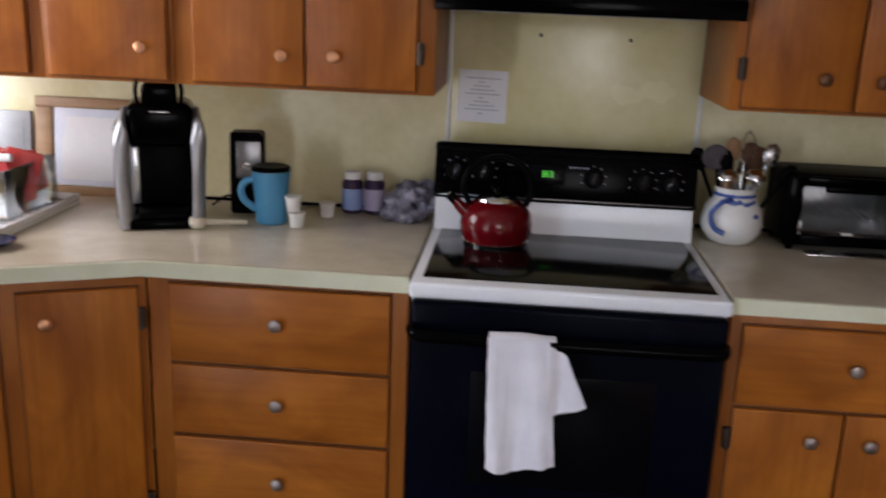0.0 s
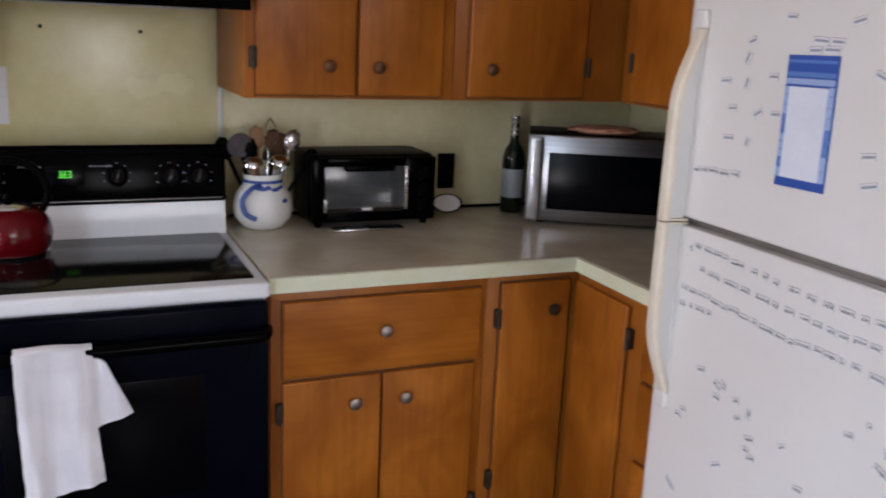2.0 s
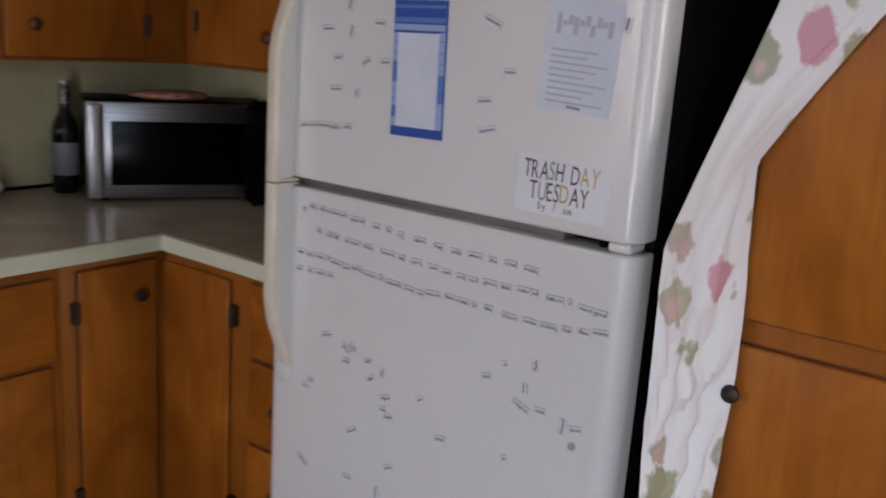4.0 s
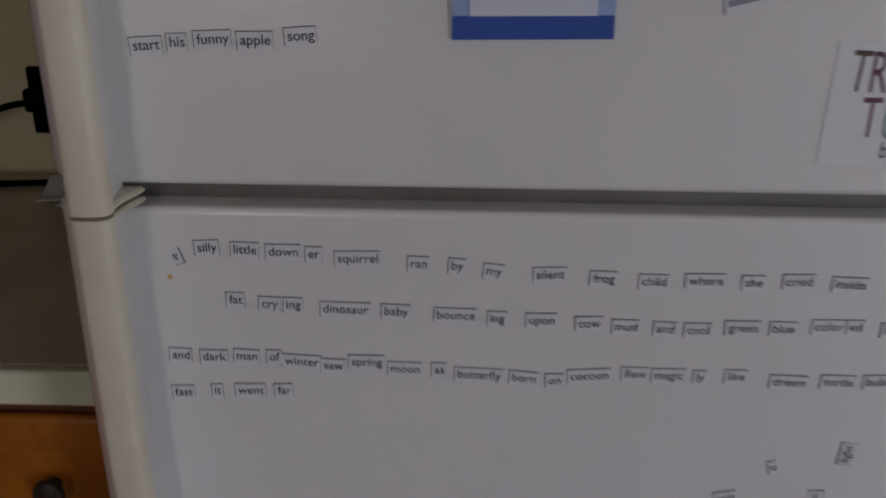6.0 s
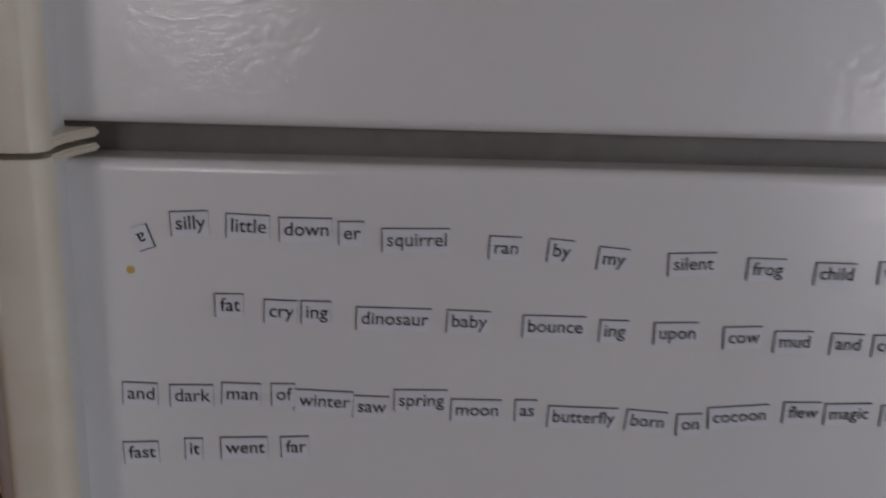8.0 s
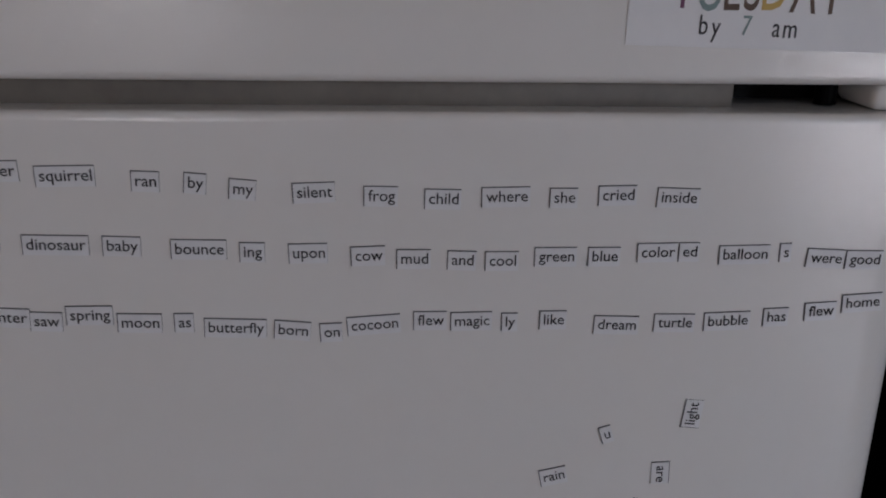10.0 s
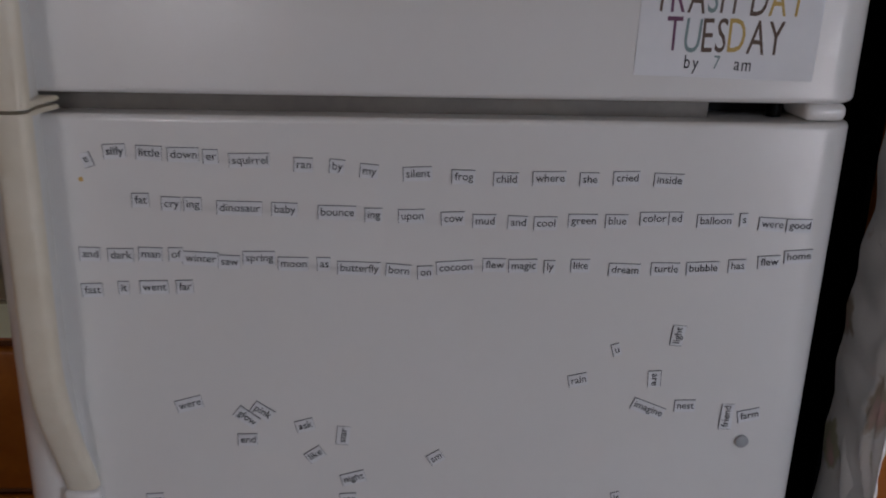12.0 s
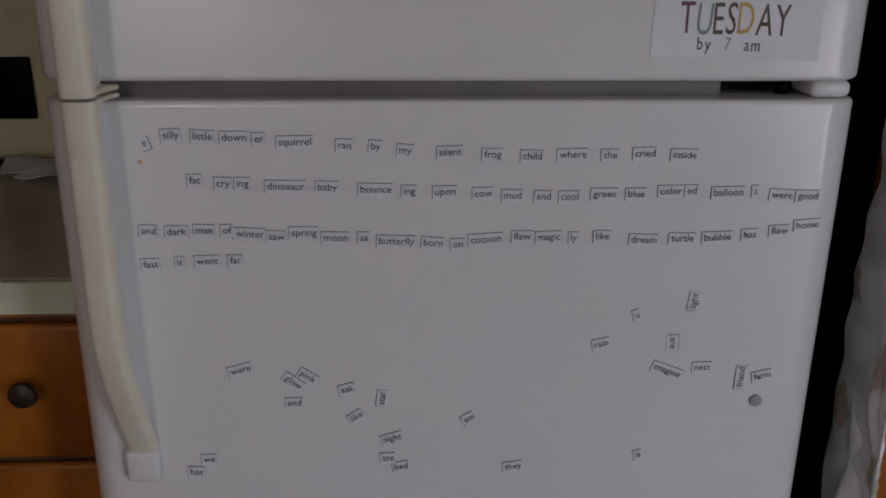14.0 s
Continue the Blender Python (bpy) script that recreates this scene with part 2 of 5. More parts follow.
def floral_mat():
    """White cloth with soft printed rounds in pink, olive and grey-green."""
    m = bpy.data.materials.new("floral_printed_cotton")
    m.use_nodes = True
    n, l = m.node_tree.nodes, m.node_tree.links
    p = n["Principled BSDF"]
    tc, mp, v = n.new("ShaderNodeTexCoord"), n.new("ShaderNodeMapping"), n.new("ShaderNodeTexVoronoi")
    nz, ad = n.new("ShaderNodeTexNoise"), n.new("ShaderNodeMixRGB")
    mp.inputs["Scale"].default_value = (14.0, 19.0, 13.0)
    l.new(tc.outputs["Object"], mp.inputs[0])
    nz.inputs["Scale"].default_value = 3.0
    l.new(mp.outputs[0], nz.inputs["Vector"])
    ad.inputs[0].default_value = 0.30
    l.new(mp.outputs[0], ad.inputs[1]), l.new(nz.outputs["Color"], ad.inputs[2])
    v.inputs["Scale"].default_value, v.inputs["Randomness"].default_value = 1.12, 1.0
    l.new(ad.outputs[0], v.inputs["Vector"])
    edge, tint, mx = n.new("ShaderNodeValToRGB"), n.new("ShaderNodeValToRGB"), n.new("ShaderNodeMix")
    edge.color_ramp.elements[0].position, edge.color_ramp.elements[1].position = 0.34, 0.41
    edge.color_ramp.elements[0].color, edge.color_ramp.elements[1].color = (0.85, 0.85, 0.85, 1), (0, 0, 0, 1)
    tint.color_ramp.interpolation = "CONSTANT"
    tint.color_ramp.elements[0].color, tint.color_ramp.elements[1].color = (0.64, 0.27, 0.33, 1), (0.33, 0.32, 0.16, 1)
    tint.color_ramp.elements[1].position = 0.28
    for pos, c in ((0.52, (0.44, 0.42, 0.24, 1)), (0.72, (0.47, 0.38, 0.27, 1)), (0.86, (0.34, 0.35, 0.24, 1))):
        tint.color_ramp.elements.new(pos).color = c
    l.new(v.outputs["Distance"], edge.inputs[0]), l.new(v.outputs["Color"], tint.inputs[0])
    mx.data_type = "RGBA"
    mx.inputs["A"].default_value = (0.86, 0.85, 0.83, 1)
    # a pink heart, set off to one side, in some of the green rounds
    sep, off, heart, some, both, mx2 = (n.new("ShaderNodeSeparateColor"), n.new("ShaderNodeTexVoronoi"), n.new("ShaderNodeValToRGB"),
                                        n.new("ShaderNodeMath"), n.new("ShaderNodeMath"), n.new("ShaderNodeMix"))
    shift = n.new("ShaderNodeVectorMath")
    shift.inputs[1].default_value = (0.05, 0.07, 0.09)
    l.new(ad.outputs[0], shift.inputs[0]), l.new(shift.outputs[0], off.inputs["Vector"])
    off.inputs["Scale"].default_value, off.inputs["Randomness"].default_value = 1.12, 1.0
    heart.color_ramp.elements[0].position, heart.color_ramp.elements[1].position = 0.15, 0.24
    heart.color_ramp.elements[0].color, heart.color_ramp.elements[1].color = (0.9, 0.9, 0.9, 1), (0, 0, 0, 1)
    l.new(off.outputs["Distance"], heart.inputs[0]), l.new(off.outputs["Color"], sep.inputs[0])
    some.operation, both.operation = "GREATER_THAN", "MULTIPLY"
    some.inputs[1].default_value = 0.45
    l.new(sep.outputs[1], some.inputs[0])
    l.new(some.outputs[0], both.inputs[0]), l.new(heart.outputs[0], both.inputs[1])
    mx2.data_type = "RGBA"
    mx2.inputs["B"].default_value = (0.70, 0.42, 0.40, 1)
    l.new(both.outputs[0], mx2.inputs["Factor"]), l.new(tint.outputs[0], mx2.inputs["A"])
    l.new(edge.outputs[0], mx.inputs["Factor"]), l.new(mx2.outputs["Result"], mx.inputs["B"])
    l.new(mx.outputs["Result"], p.inputs["Base Color"])
    p.inputs["Roughness"].default_value = 0.9
    return m


FLORAL = floral_mat()

# ---- building helpers ----
SPOT = {}


def thing(name, at, label, category, group="", kind=""):
    """An Empty at the base of a thing; its parts are built in world coordinates."""
    e = new(name)
    e.empty_display_size = 0.05
    e.location = at
    SPOT[e] = Matrix.Translation(at)
    return tagged(e, label, category, group, kind)


def mesh_of(bm, name, material, smooth=True):
    bmesh.ops.recalc_face_normals(bm, faces=bm.faces)
    me = bpy.data.meshes.new(name)
    bm.to_mesh(me)
    bm.free()
    if smooth:
        for f in me.polygons:
            f.use_smooth, f.material_index = f.material_index == 0, 0
        me.set_sharp_from_angle(angle=radians(35))
    me.materials.append(material)
    return me


def part(name, bm, material, parent=None, label="", category="", kind="", group=""):
    ob = new(name, mesh_of(bm, name, material))
    if parent is not None:
        ob.parent = parent
        ob.matrix_parent_inverse = SPOT.get(parent, Matrix.Identity(4)).inverted()
    return tagged(ob, label, category, group, kind)


def box(x0, x1, y0, y1, z0, z1, bevel=0.003, bm=None, m=None, seg=2):
    """A box with rounded edges, added to bm; m turns it about."""
    b = bmesh.new()
    r = bmesh.ops.create_cube(b, size=1.0)
    bmesh.ops.transform(b, verts=b.verts, matrix=Matrix.Translation(((x0 + x1) / 2, (y0 + y1) / 2, (z0 + z1) / 2)) @ Matrix.Diagonal((abs(x1 - x0), abs(y1 - y0), abs(z1 - z0), 1)))
    if bevel:
        w = min(bevel, 0.45 * min(abs(x1 - x0), abs(y1 - y0), abs(z1 - z0)))
        bmesh.ops.bevel(b, geom=list(b.edges), offset=w, segments=seg, affect="EDGES", profile=0.5)
        b.normal_update()
        for f in b.faces:      # the six broad faces stay truly flat
            f.material_index = int(max(abs(c) for c in f.normal) > 0.9999)
    if m is not None:
        bmesh.ops.transform(b, verts=b.verts, matrix=m)
    return join(bm, b)


def join(bm, b):
    if bm is None:
        return b
    me = bpy.data.meshes.new("tmp")
    b.to_mesh(me)
    b.free()
    bm.from_mesh(me)
    bpy.data.meshes.remove(me)
    return bm


def lathe(profile, at, n=32, bm=None, m=None, sx=1.0, sy=1.0):
    """Turn (radius, height) pairs about an upright axis at a place."""
    b = bmesh.new()
    rings = []
    for r, z in profile:
        if r < 1e-5:
            rings.append([b.verts.new((0, 0, z))])
        else:
            rings.append([b.verts.new((r * sx * math.cos(2 * math.pi * i / n), r * sy * math.sin(2 * math.pi * i / n), z)) for i in range(n)])
    for p, q in zip(rings, rings[1:]):
        for i in range(n):
            j = (i + 1) % n
            if len(p) == 1 and len(q) > 1:
                b.faces.new((p[0], q[i], q[j]))
            elif len(q) == 1 and len(p) > 1:
                b.faces.new((p[i], p[j], q[0]))
            elif len(p) > 1:
                b.faces.new((p[i], p[j], q[j], q[i]))
    bmesh.ops.transform(b, verts=b.verts, matrix=Matrix.Translation(at) @ (m if m is not None else Matrix.Identity(4)))
    return join(bm, b)


def tube(points, r, bm=None, n=10, flat=1.0):
    """A round bar along points; r may be a list."""
    b = bmesh.new()
    pts = [Vector(p) for p in points]
    rs = r if isinstance(r, (list, tuple)) else [r] * len(pts)
    rings = []
    up = Vector((0.13, 0.21, 0.97))
    for i, p in enumerate(pts):
        d = (pts[min(i + 1, len(pts) - 1)] - pts[max(i - 1, 0)]).normalized()
        a = d.cross(up)
        a = a.normalized() if a.length > 0.05 else d.cross(Vector((1, 0, 0))).normalized()
        c = d.cross(a).normalized()
        rings.append([b.verts.new(p + rs[i] * (math.cos(2 * math.pi * k / n) * a + flat * math.sin(2 * math.pi * k / n) * c)) for k in range(n)])
    for p, q in zip(rings, rings[1:]):
        for k in range(n):
            b.faces.new((p[k], p[(k + 1) % n], q[(k + 1) % n], q[k]))
    b.faces.new(rings[0]), b.faces.new(rings[-1][::-1])
    return join(bm, b)


def curve_pts(pts, steps=8):
    """A smooth line through points (Catmull-Rom)."""
    p = [Vector(v) for v in pts]
    p = [2 * p[0] - p[1]] + p + [2 * p[-1] - p[-2]]
    out = []
    for i in range(1, len(p) - 2):
        for s in range(steps):
            t = s / steps
            out.append(0.5 * (2 * p[i] + (p[i + 1] - p[i - 1]) * t + (2 * p[i - 1] - 5 * p[i] + 4 * p[i + 1] - p[i + 2]) * t * t + (3 * p[i] - p[i - 1] - 3 * p[i + 1] + p[i + 2]) * t ** 3))
    return out + [p[-2]]


def sheet(fn, nu, nv, thick=0.002, bm=None):
    """A cloth or paper from fn(u, v) with thickness."""
    b = bmesh.new()
    g = [[b.verts.new(fn(i / nu, j / nv)) for j in range(nv + 1)] for i in range(nu + 1)]
    for i in range(nu):
        for j in range(nv):
            b.faces.new((g[i][j], g[i + 1][j], g[i + 1][j + 1], g[i][j + 1]))
    b.normal_update()
    h = [[b.verts.new(v.co - v.normal * thick) for v in row] for row in g]
    for i in range(nu):
        for j in range(nv):
            b.faces.new((h[i][j], h[i][j + 1], h[i + 1][j + 1], h[i + 1][j]))
    rim = [(i, 0) for i in range(nu)] + [(nu, j) for j in range(nv)] + [(i, nv) for i in range(nu, 0, -1)] + [(0, j) for j in range(nv, 0, -1)]
    for (i, j), (p, q) in zip(rim, rim[1:] + rim[:1]):
        b.faces.new((g[i][j], h[i][j], h[p][q], g[p][q]))
    bmesh.ops.recalc_face_normals(b, faces=b.faces)
    return join(bm, b)


def turned(at, deg):
    """A turn about the upright axis, with local x along a front's width."""
    return Matrix.Translation(at) @ Matrix.Rotation(radians(deg), 4, "Z")


def text_mesh(s, size, extrude=0.0002):
    """Lettering in the built-in font: the mesh lies in x, y; returns it and its width."""
    c = bpy.data.curves.new("lettering", "FONT")
    c.body, c.size, c.extrude, c.resolution_u = s, size, extrude, 3
    o = new("lettering", c)
    bpy.context.view_layer.update()
    me = bpy.data.meshes.new_from_object(o.evaluated_get(bpy.context.evaluated_depsgraph_get()))
    bpy.data.objects.remove(o)
    bpy.data.curves.remove(c)
    xs = [v.co.x for v in me.vertices]
    return me, (min(xs), max(xs))


# ---- the room ----
NW = 0.09            # face of the stove wall
EW = 2.27            # face of the wall behind the refrigerator
WW, SW = -1.90, -5.60
CT = 0.914           # counter top
part("floor", box(WW - 0.15, EW + 0.15, SW - 0.15, NW + 0.15, -0.06, 0, 0), FLOOR, None, "brown vinyl kitchen floor", "floor", "structure")
part("ceiling", box(WW - 0.15, EW + 0.15, SW - 0.15, NW + 0.15, 2.44, 2.52, 0), CEIL, None, "white painted ceiling", "ceiling", "structure")
part("wall_north", box(WW - 0.15, EW + 0.15, NW, NW + 0.12, 0, 2.44, 0), WALL, None, "yellow-green laminate wall above the counter", "wall", "structure")
part("wall_east", box(EW, EW + 0.12, SW, NW, 0, 2.44, 0), WALL, None, "yellow-green laminate wall behind the refrigerator", "wall", "structure")


def wall_with_openings(name, across, lo, hi, face, out, holes, label):
    """A wall cut by openings (from, to, sill, head), in order along it."""
    bm = bmesh.new()

    def slab(a, b, c, d):
        if across == "y":
            box(min(face, out), max(face, out), a, b, c, d, 0, bm)
        else:
            box(a, b, min(face, out), max(face, out), c, d, 0, bm)
    at = lo
    for a, b, c, d in holes:
        slab(at, a, 0, 2.44)
        if c > 0.01:
            slab(a, b, 0, c)
        slab(a, b, d, 2.44)
        at = b
    slab(at, hi, 0, 2.44)
    part(name, bm, WALLP, None, label, "wall", "structure")


wall_with_openings("wall_west", "y", SW, NW, WW, WW - 0.12, ((-4.74, -3.40, 0.0, 2.06), (-1.00, -0.32, 1.06, 2.06)), "dark wood-panelled wall with a glass door and a window")
wall_with_openings("wall_south", "x", WW - 0.12, EW, SW, SW - 0.12, ((0.60, 1.70, 1.04, 2.12),), "dark wood-panelled wall with a window")


def window(name, across, a, b, zlo, zhi, at, label="white painted sash window with a middle rail"):
    w = thing(name, ((at, (a + b) / 2, zlo) if across == "y" else ((a + b) / 2, at, zlo)), label, "window", "", "structure")

    def bar(nm, p, q, z0, z1, d=0.03):
        part(nm, box(at - d, at + d, p, q, z0, z1) if across == "y" else box(p, q, at - d, at + d, z0, z1), WHITE, w)
    bar("window_frame", a, a + 0.05, zlo, zhi), bar("window_frame", b - 0.05, b, zlo, zhi)
    bar("window_frame", a + 0.05, b - 0.05, zhi - 0.05, zhi), bar("window_sill", a + 0.05, b - 0.05, zlo, zlo + 0.05, 0.045)
    bar("middle_rail", a + 0.05, b - 0.05, (zlo + zhi) / 2 - 0.02, (zlo + zhi) / 2 + 0.02, 0.025)
    for z0, z1 in ((zlo + 0.05, (zlo + zhi) / 2 - 0.02), ((zlo + zhi) / 2 + 0.02, zhi - 0.05)):
        g = part("pane", box(at - 0.003, at + 0.003, a + 0.05, b - 0.05, z0, z1, 0) if across == "y" else box(a + 0.05, b - 0.05, at - 0.003, at + 0.003, z0, z1, 0), PANE, w)
        g.visible_shadow = False


window("window_1", "y", -1.00, -0.32, 1.06, 2.06, WW - 0.04)
window("window_2", "x", 0.60, 1.70, 1.04, 2.12, SW - 0.04)
window("door_1", "y", -4.74, -3.40, 0.0, 2.06, WW - 0.04, "white framed glass door to the outside")

# ---- fitted cabinets ----
FY = -0.612          # face frames of the stove wall's base units


def knob(parent, m, material, r=0.017):
    """A round mushroom knob; m takes its axis from +z."""
    part("knob", lathe([(0.0, 0), (0.007, 0), (0.006, 0.010), (r * 0.8, 0.013), (r, 0.018), (r * 0.9, 0.023), (r * 0.45, 0.026), (0, 0.027)], (0, 0, 0), 20, m=m), material, parent)


def front(cab, name, m, x0, x1, z0, z1, material, knob_at=None, knob_mat=None, hinges=(), slab=0.016):
    """A lipped door or drawer front on the plane y = 0 of m, facing -y, with its knob and hinges."""
    f = part(name, box(x0, x1, -slab, -0.0012, z0, z1, 0.006, m=m, seg=3), material, cab)
    if knob_at:
        knob(f, m @ Matrix.Translation((knob_at[0], -slab, knob_at[1])) @ Matrix.Rotation(radians(90), 4, "X"), knob_mat or KNOB)
    for hx, hz in hinges:
        b = box(hx - 0.009, hx + 0.009, -slab - 0.003, -0.001, hz - 0.026, hz + 0.026, 0.002, m=m)
        tube([m @ Vector((hx, -slab - 0.002, hz - 0.03)), m @ Vector((hx, -slab - 0.002, hz + 0.03))], 0.0045, b)
        part("hinge", b, HINGE, f)
    return f


def carcass(cab, m, x0, x1, z0, z1, depth, openings):
    """Cabinet body with a face frame: brown strips behind each front paint its shadow line."""
    part("body", box(x0, x1, 0.0, depth, z0, z1, 0.002, m=m), FRAME, cab)
    for a, b, c, d in openings:
        part("front_gap", box(a - 0.003, b + 0.003, -0.001, 0.004, c - 0.004, d + 0.003, 0, m=m), SHADOWBROWN, cab)


def base_unit(label, m, x0, x1, fronts, depth=0.60, toe=True):
    c = thing("base_cabinet", m @ Vector(((x0 + x1) / 2, depth / 2, 0)), label, "cabinet", "base cabinets")
    carcass(c, m, x0, x1, 0.10, 0.876, depth, [f[1:5] for f in fronts])
    # toe kick shares the brown of the painted shadow lines
    part("toe_kick", box(x0, x1, 0.06, depth, 0.0, 0.10, 0, m=m), SHADOWBROWN, c)
    for f in fronts:
        front(c, f[0], m, *f[1:5], f[5], f[6], f[7], f[8])
    return c


I4 = Matrix.Translation((0, FY, 0))
base_unit("varnished orange-brown drawer base with three drawers beside the stove", I4, -0.662, -0.004, [
    ("drawer_front", -0.606, -0.046, 0.655, 0.860, WOOD_H, (-0.330, 0.771), KNOB, ()),
    ("drawer_front", -0.606, -0.046, 0.455, 0.645, WOOD_H, (-0.330, 0.556), KNOB, ()),
    ("drawer_front", -0.606, -0.046, 0.160, 0.445, WOOD_H, (-0.330, 0.335), KNOB, ())])
base_unit("varnished orange-brown base cabinet with a drawer over two doors", I4, 0.772, 1.362, [
    ("drawer_front", 0.800, 1.345, 0.645, 0.846, WOOD_H, (1.066, 0.755), KNOB, ()),
    ("door", 0.800, 1.062, 0.130, 0.634, WOOD_V, (0.986, 0.564), KNOB, ((0.792, 0.553), (0.792, 0.21))),
    ("door", 1.068, 1.334, 0.130, 0.634, WOOD_V, (1.127, 0.564), KNOB, ((1.344, 0.21),))])
base_unit("varnished orange-brown corner base cabinet with one narrow door", I4, 1.364, 2.26, [
    ("door", 1.405, 1.622, 0.130, 0.852, WOOD_V, (1.562, 0.771), HINGE, ((1.397, 0.752), (1.397, 0.27)))])
# left run turns away in a shallow angle at the sink
LM = turned((-0.664, FY - 0.002, 0), 24)
base_unit("varnished orange-brown angled sink cabinet with a door", LM, -1.02, -0.002, [
    ("door", -0.300, -0.022, 0.130, 0.846, WOOD_V, (-0.235, 0.770), COPPER, ((-0.014, 0.765), (-0.014, 0.25))),
    ("door", -0.640, -0.345, 0.130, 0.846, WOOD_V, (-0.40, 0.770), COPPER, ())], depth=0.50)
# return run in front of the wall by the refrigerator, seen from the other side
RM = Matrix.Translation((1.640, 0, 0)) @ Matrix.Rotation(radians(-90), 4, "Z")
c = thing("base_cabinet", (1.95, -0.9, 0), "varnished orange-brown drawer base beside the refrigerator", "cabinet", "base cabinets")
part("body", box(1.640, 2.26, -1.185, FY - 0.024, 0.10, 0.876, 0.002), FRAME, c)
# same painted shadow brown on this toe kick
part("toe_kick", box(1.70, 2.26, -1.185, FY - 0.024, 0, 0.10, 0), SHADOWBROWN, c)
front(c, "door", RM, 0.648, 0.895, 0.130, 0.852, WOOD_V, None, None, ((0.908, 0.768), (0.908, 0.27)))
for z0, z1 in ((0.684, 0.862), (0.468, 0.674), (0.252, 0.458), (0.125, 0.242)):
    # strip that paints the shadow round each drawer
    part("front_gap", box(1.639, 1.645, -1.168, -0.967, z0 - 0.006, z1 + 0.004, 0), SHADOWBROWN, c)
    front(c, "drawer_front", RM, 0.970, 1.165, z0, z1, WOOD_H, (1.083, (z0 + z1) / 2 + 0.008), HINGE)


# ---- worktops ----
def prism(pts, z0, z1, bevel=0.003):
    b = bmesh.new()
    lo = [b.verts.new((x, y, z0)) for x, y in pts]
    f = b.faces.new(lo)
    r = bmesh.ops.extrude_face_region(b, geom=[f])
    bmesh.ops.translate(b, verts=[v for v in r["geom"] if isinstance(v, bmesh.types.BMVert)], vec=(0, 0, z1 - z0))
    bmesh.ops.recalc_face_normals(b, faces=b.faces)
    if bevel:
        bmesh.ops.bevel(b, geom=list(b.edges), offset=bevel, segments=2, affect="EDGES")
    return b


ce = 0.635           # front edge of the worktops
lx, ly = -0.668, -ce
ang = radians(24)
far = (lx - 1.10 * math.cos(ang), ly - 1.10 * math.sin(ang))
w = thing("worktop", (-0.7, -0.3, CT), "beige laminate worktop with a pale green edge", "worktop", "worktops")
part("top", prism([(-0.002, NW - 0.002), (-0.002, -ce + 0.012), (lx, ly + 0.012), (far[0], far[1] + 0.012), (-1.70, -0.2), (-1.70, NW - 0.002)], 0.878, CT), COUNTER, w)
part("edge_band", prism([(-0.002, -ce + 0.0115), (-0.002, -ce), (lx, ly), far, (far[0], far[1] + 0.0115), (lx + 0.002, ly + 0.0115)], 0.874, CT - 0.0005, 0.0015), EDGE, w, "pale green edge band")
w = thing("worktop", (1.6, -0.3, CT), "beige laminate worktop with a pale green edge in the corner", "worktop", "worktops")
part("top", prism([(0.765, NW - 0.002), (2.262, NW - 0.002), (2.262, -1.185), (1.640, -1.185), (1.640, -ce + 0.012), (0.765, -ce + 0.012)], 0.878, CT), COUNTER, w)
part("edge_band", prism([(0.765, -ce + 0.0115), (0.765, -ce), (1.628, -ce), (1.628, -1.185), (1.6395, -1.185), (1.6395, -ce + 0.0115)], 0.874, CT - 0.0005, 0.0015), EDGE, w, "pale green edge band")
part("baseboard_strip", box(0.80, 2.25, NW - 0.006, NW - 0.0005, CT, CT + 0.010, 0.001), BLACKM, None, "dark sealing strip where worktop meets wall", "trim", "structure")
part("baseboard_strip", box(-1.70, -0.02, NW - 0.006, NW - 0.0005, CT, CT + 0.010, 0.001), BLACKM, None, "dark sealing strip where worktop meets wall", "trim", "structure")

# splash panel behind the stove and its two bright joint strips
part("splash_panel", box(0.030, 0.768, NW - 0.004, NW - 0.0005, 0.90, 1.75, 0.001), PANEL, None, "stained yellow-green splash panel behind the stove", "panel", "structure")
for x in (0.022, 0.778):
    part("trim", box(x - 0.006, x + 0.006, NW - 0.010, NW - 0.0005, 0.93, 1.75, 0.002), ALUMINIUM, None, "bright metal joint strip on the wall", "trim", "structure")
for x, z in ((0.29, 1.475), (0.555, 1.47)):
    part("screw", lathe([(0, 0), (0.006, 0), (0.004, 0.003), (0, 0.004)], (x, NW - 0.0042, z), 12, m=Matrix.Rotation(radians(90), 4, "X")), HINGE, None, "small dark screw in the splash panel", "screw", "structure")


# ---- wall cabinets ----
UF, UZ, UT = -0.314, 1.318, 2.12


def wall_unit(label, m, x0, x1, fronts, depth):
    c = thing("wall_cabinet", m @ Vector(((x0 + x1) / 2, depth / 2, UZ)), label, "cabinet", "wall cabinets")
    carcass(c, m, x0, x1, UZ, UT, depth, [f[1:5] for f in fronts])
    for f in fronts:
        front(c, f[0], m, *f[1:5], f[5], f[6], f[7], f[8])


U = Matrix.Translation((0, UF, 0))
dep = NW - UF - 0.002
wall_unit("varnished orange-brown wall cabinet with two doors and copper knobs", U, -0.684, 0.012, [
    ("door", -0.632, -0.332, 1.328, 2.09, WOOD_V, (-0.388, 1.407), COPPER, ()),
    ("door", -0.326, -0.034, 1.328, 2.09, WOOD_V, (-0.250, 1.409), COPPER, ((-0.026, 1.425), (-0.026, 1.98)))], dep)
wall_unit("bright orange-brown wall cabinet with one door in the corner", U, -1.050, -0.686, [
    ("door", -1.030, -0.700, 1.328, 2.09, WOOD_V, (-0.765, 1.412), COPPER, ())], dep)
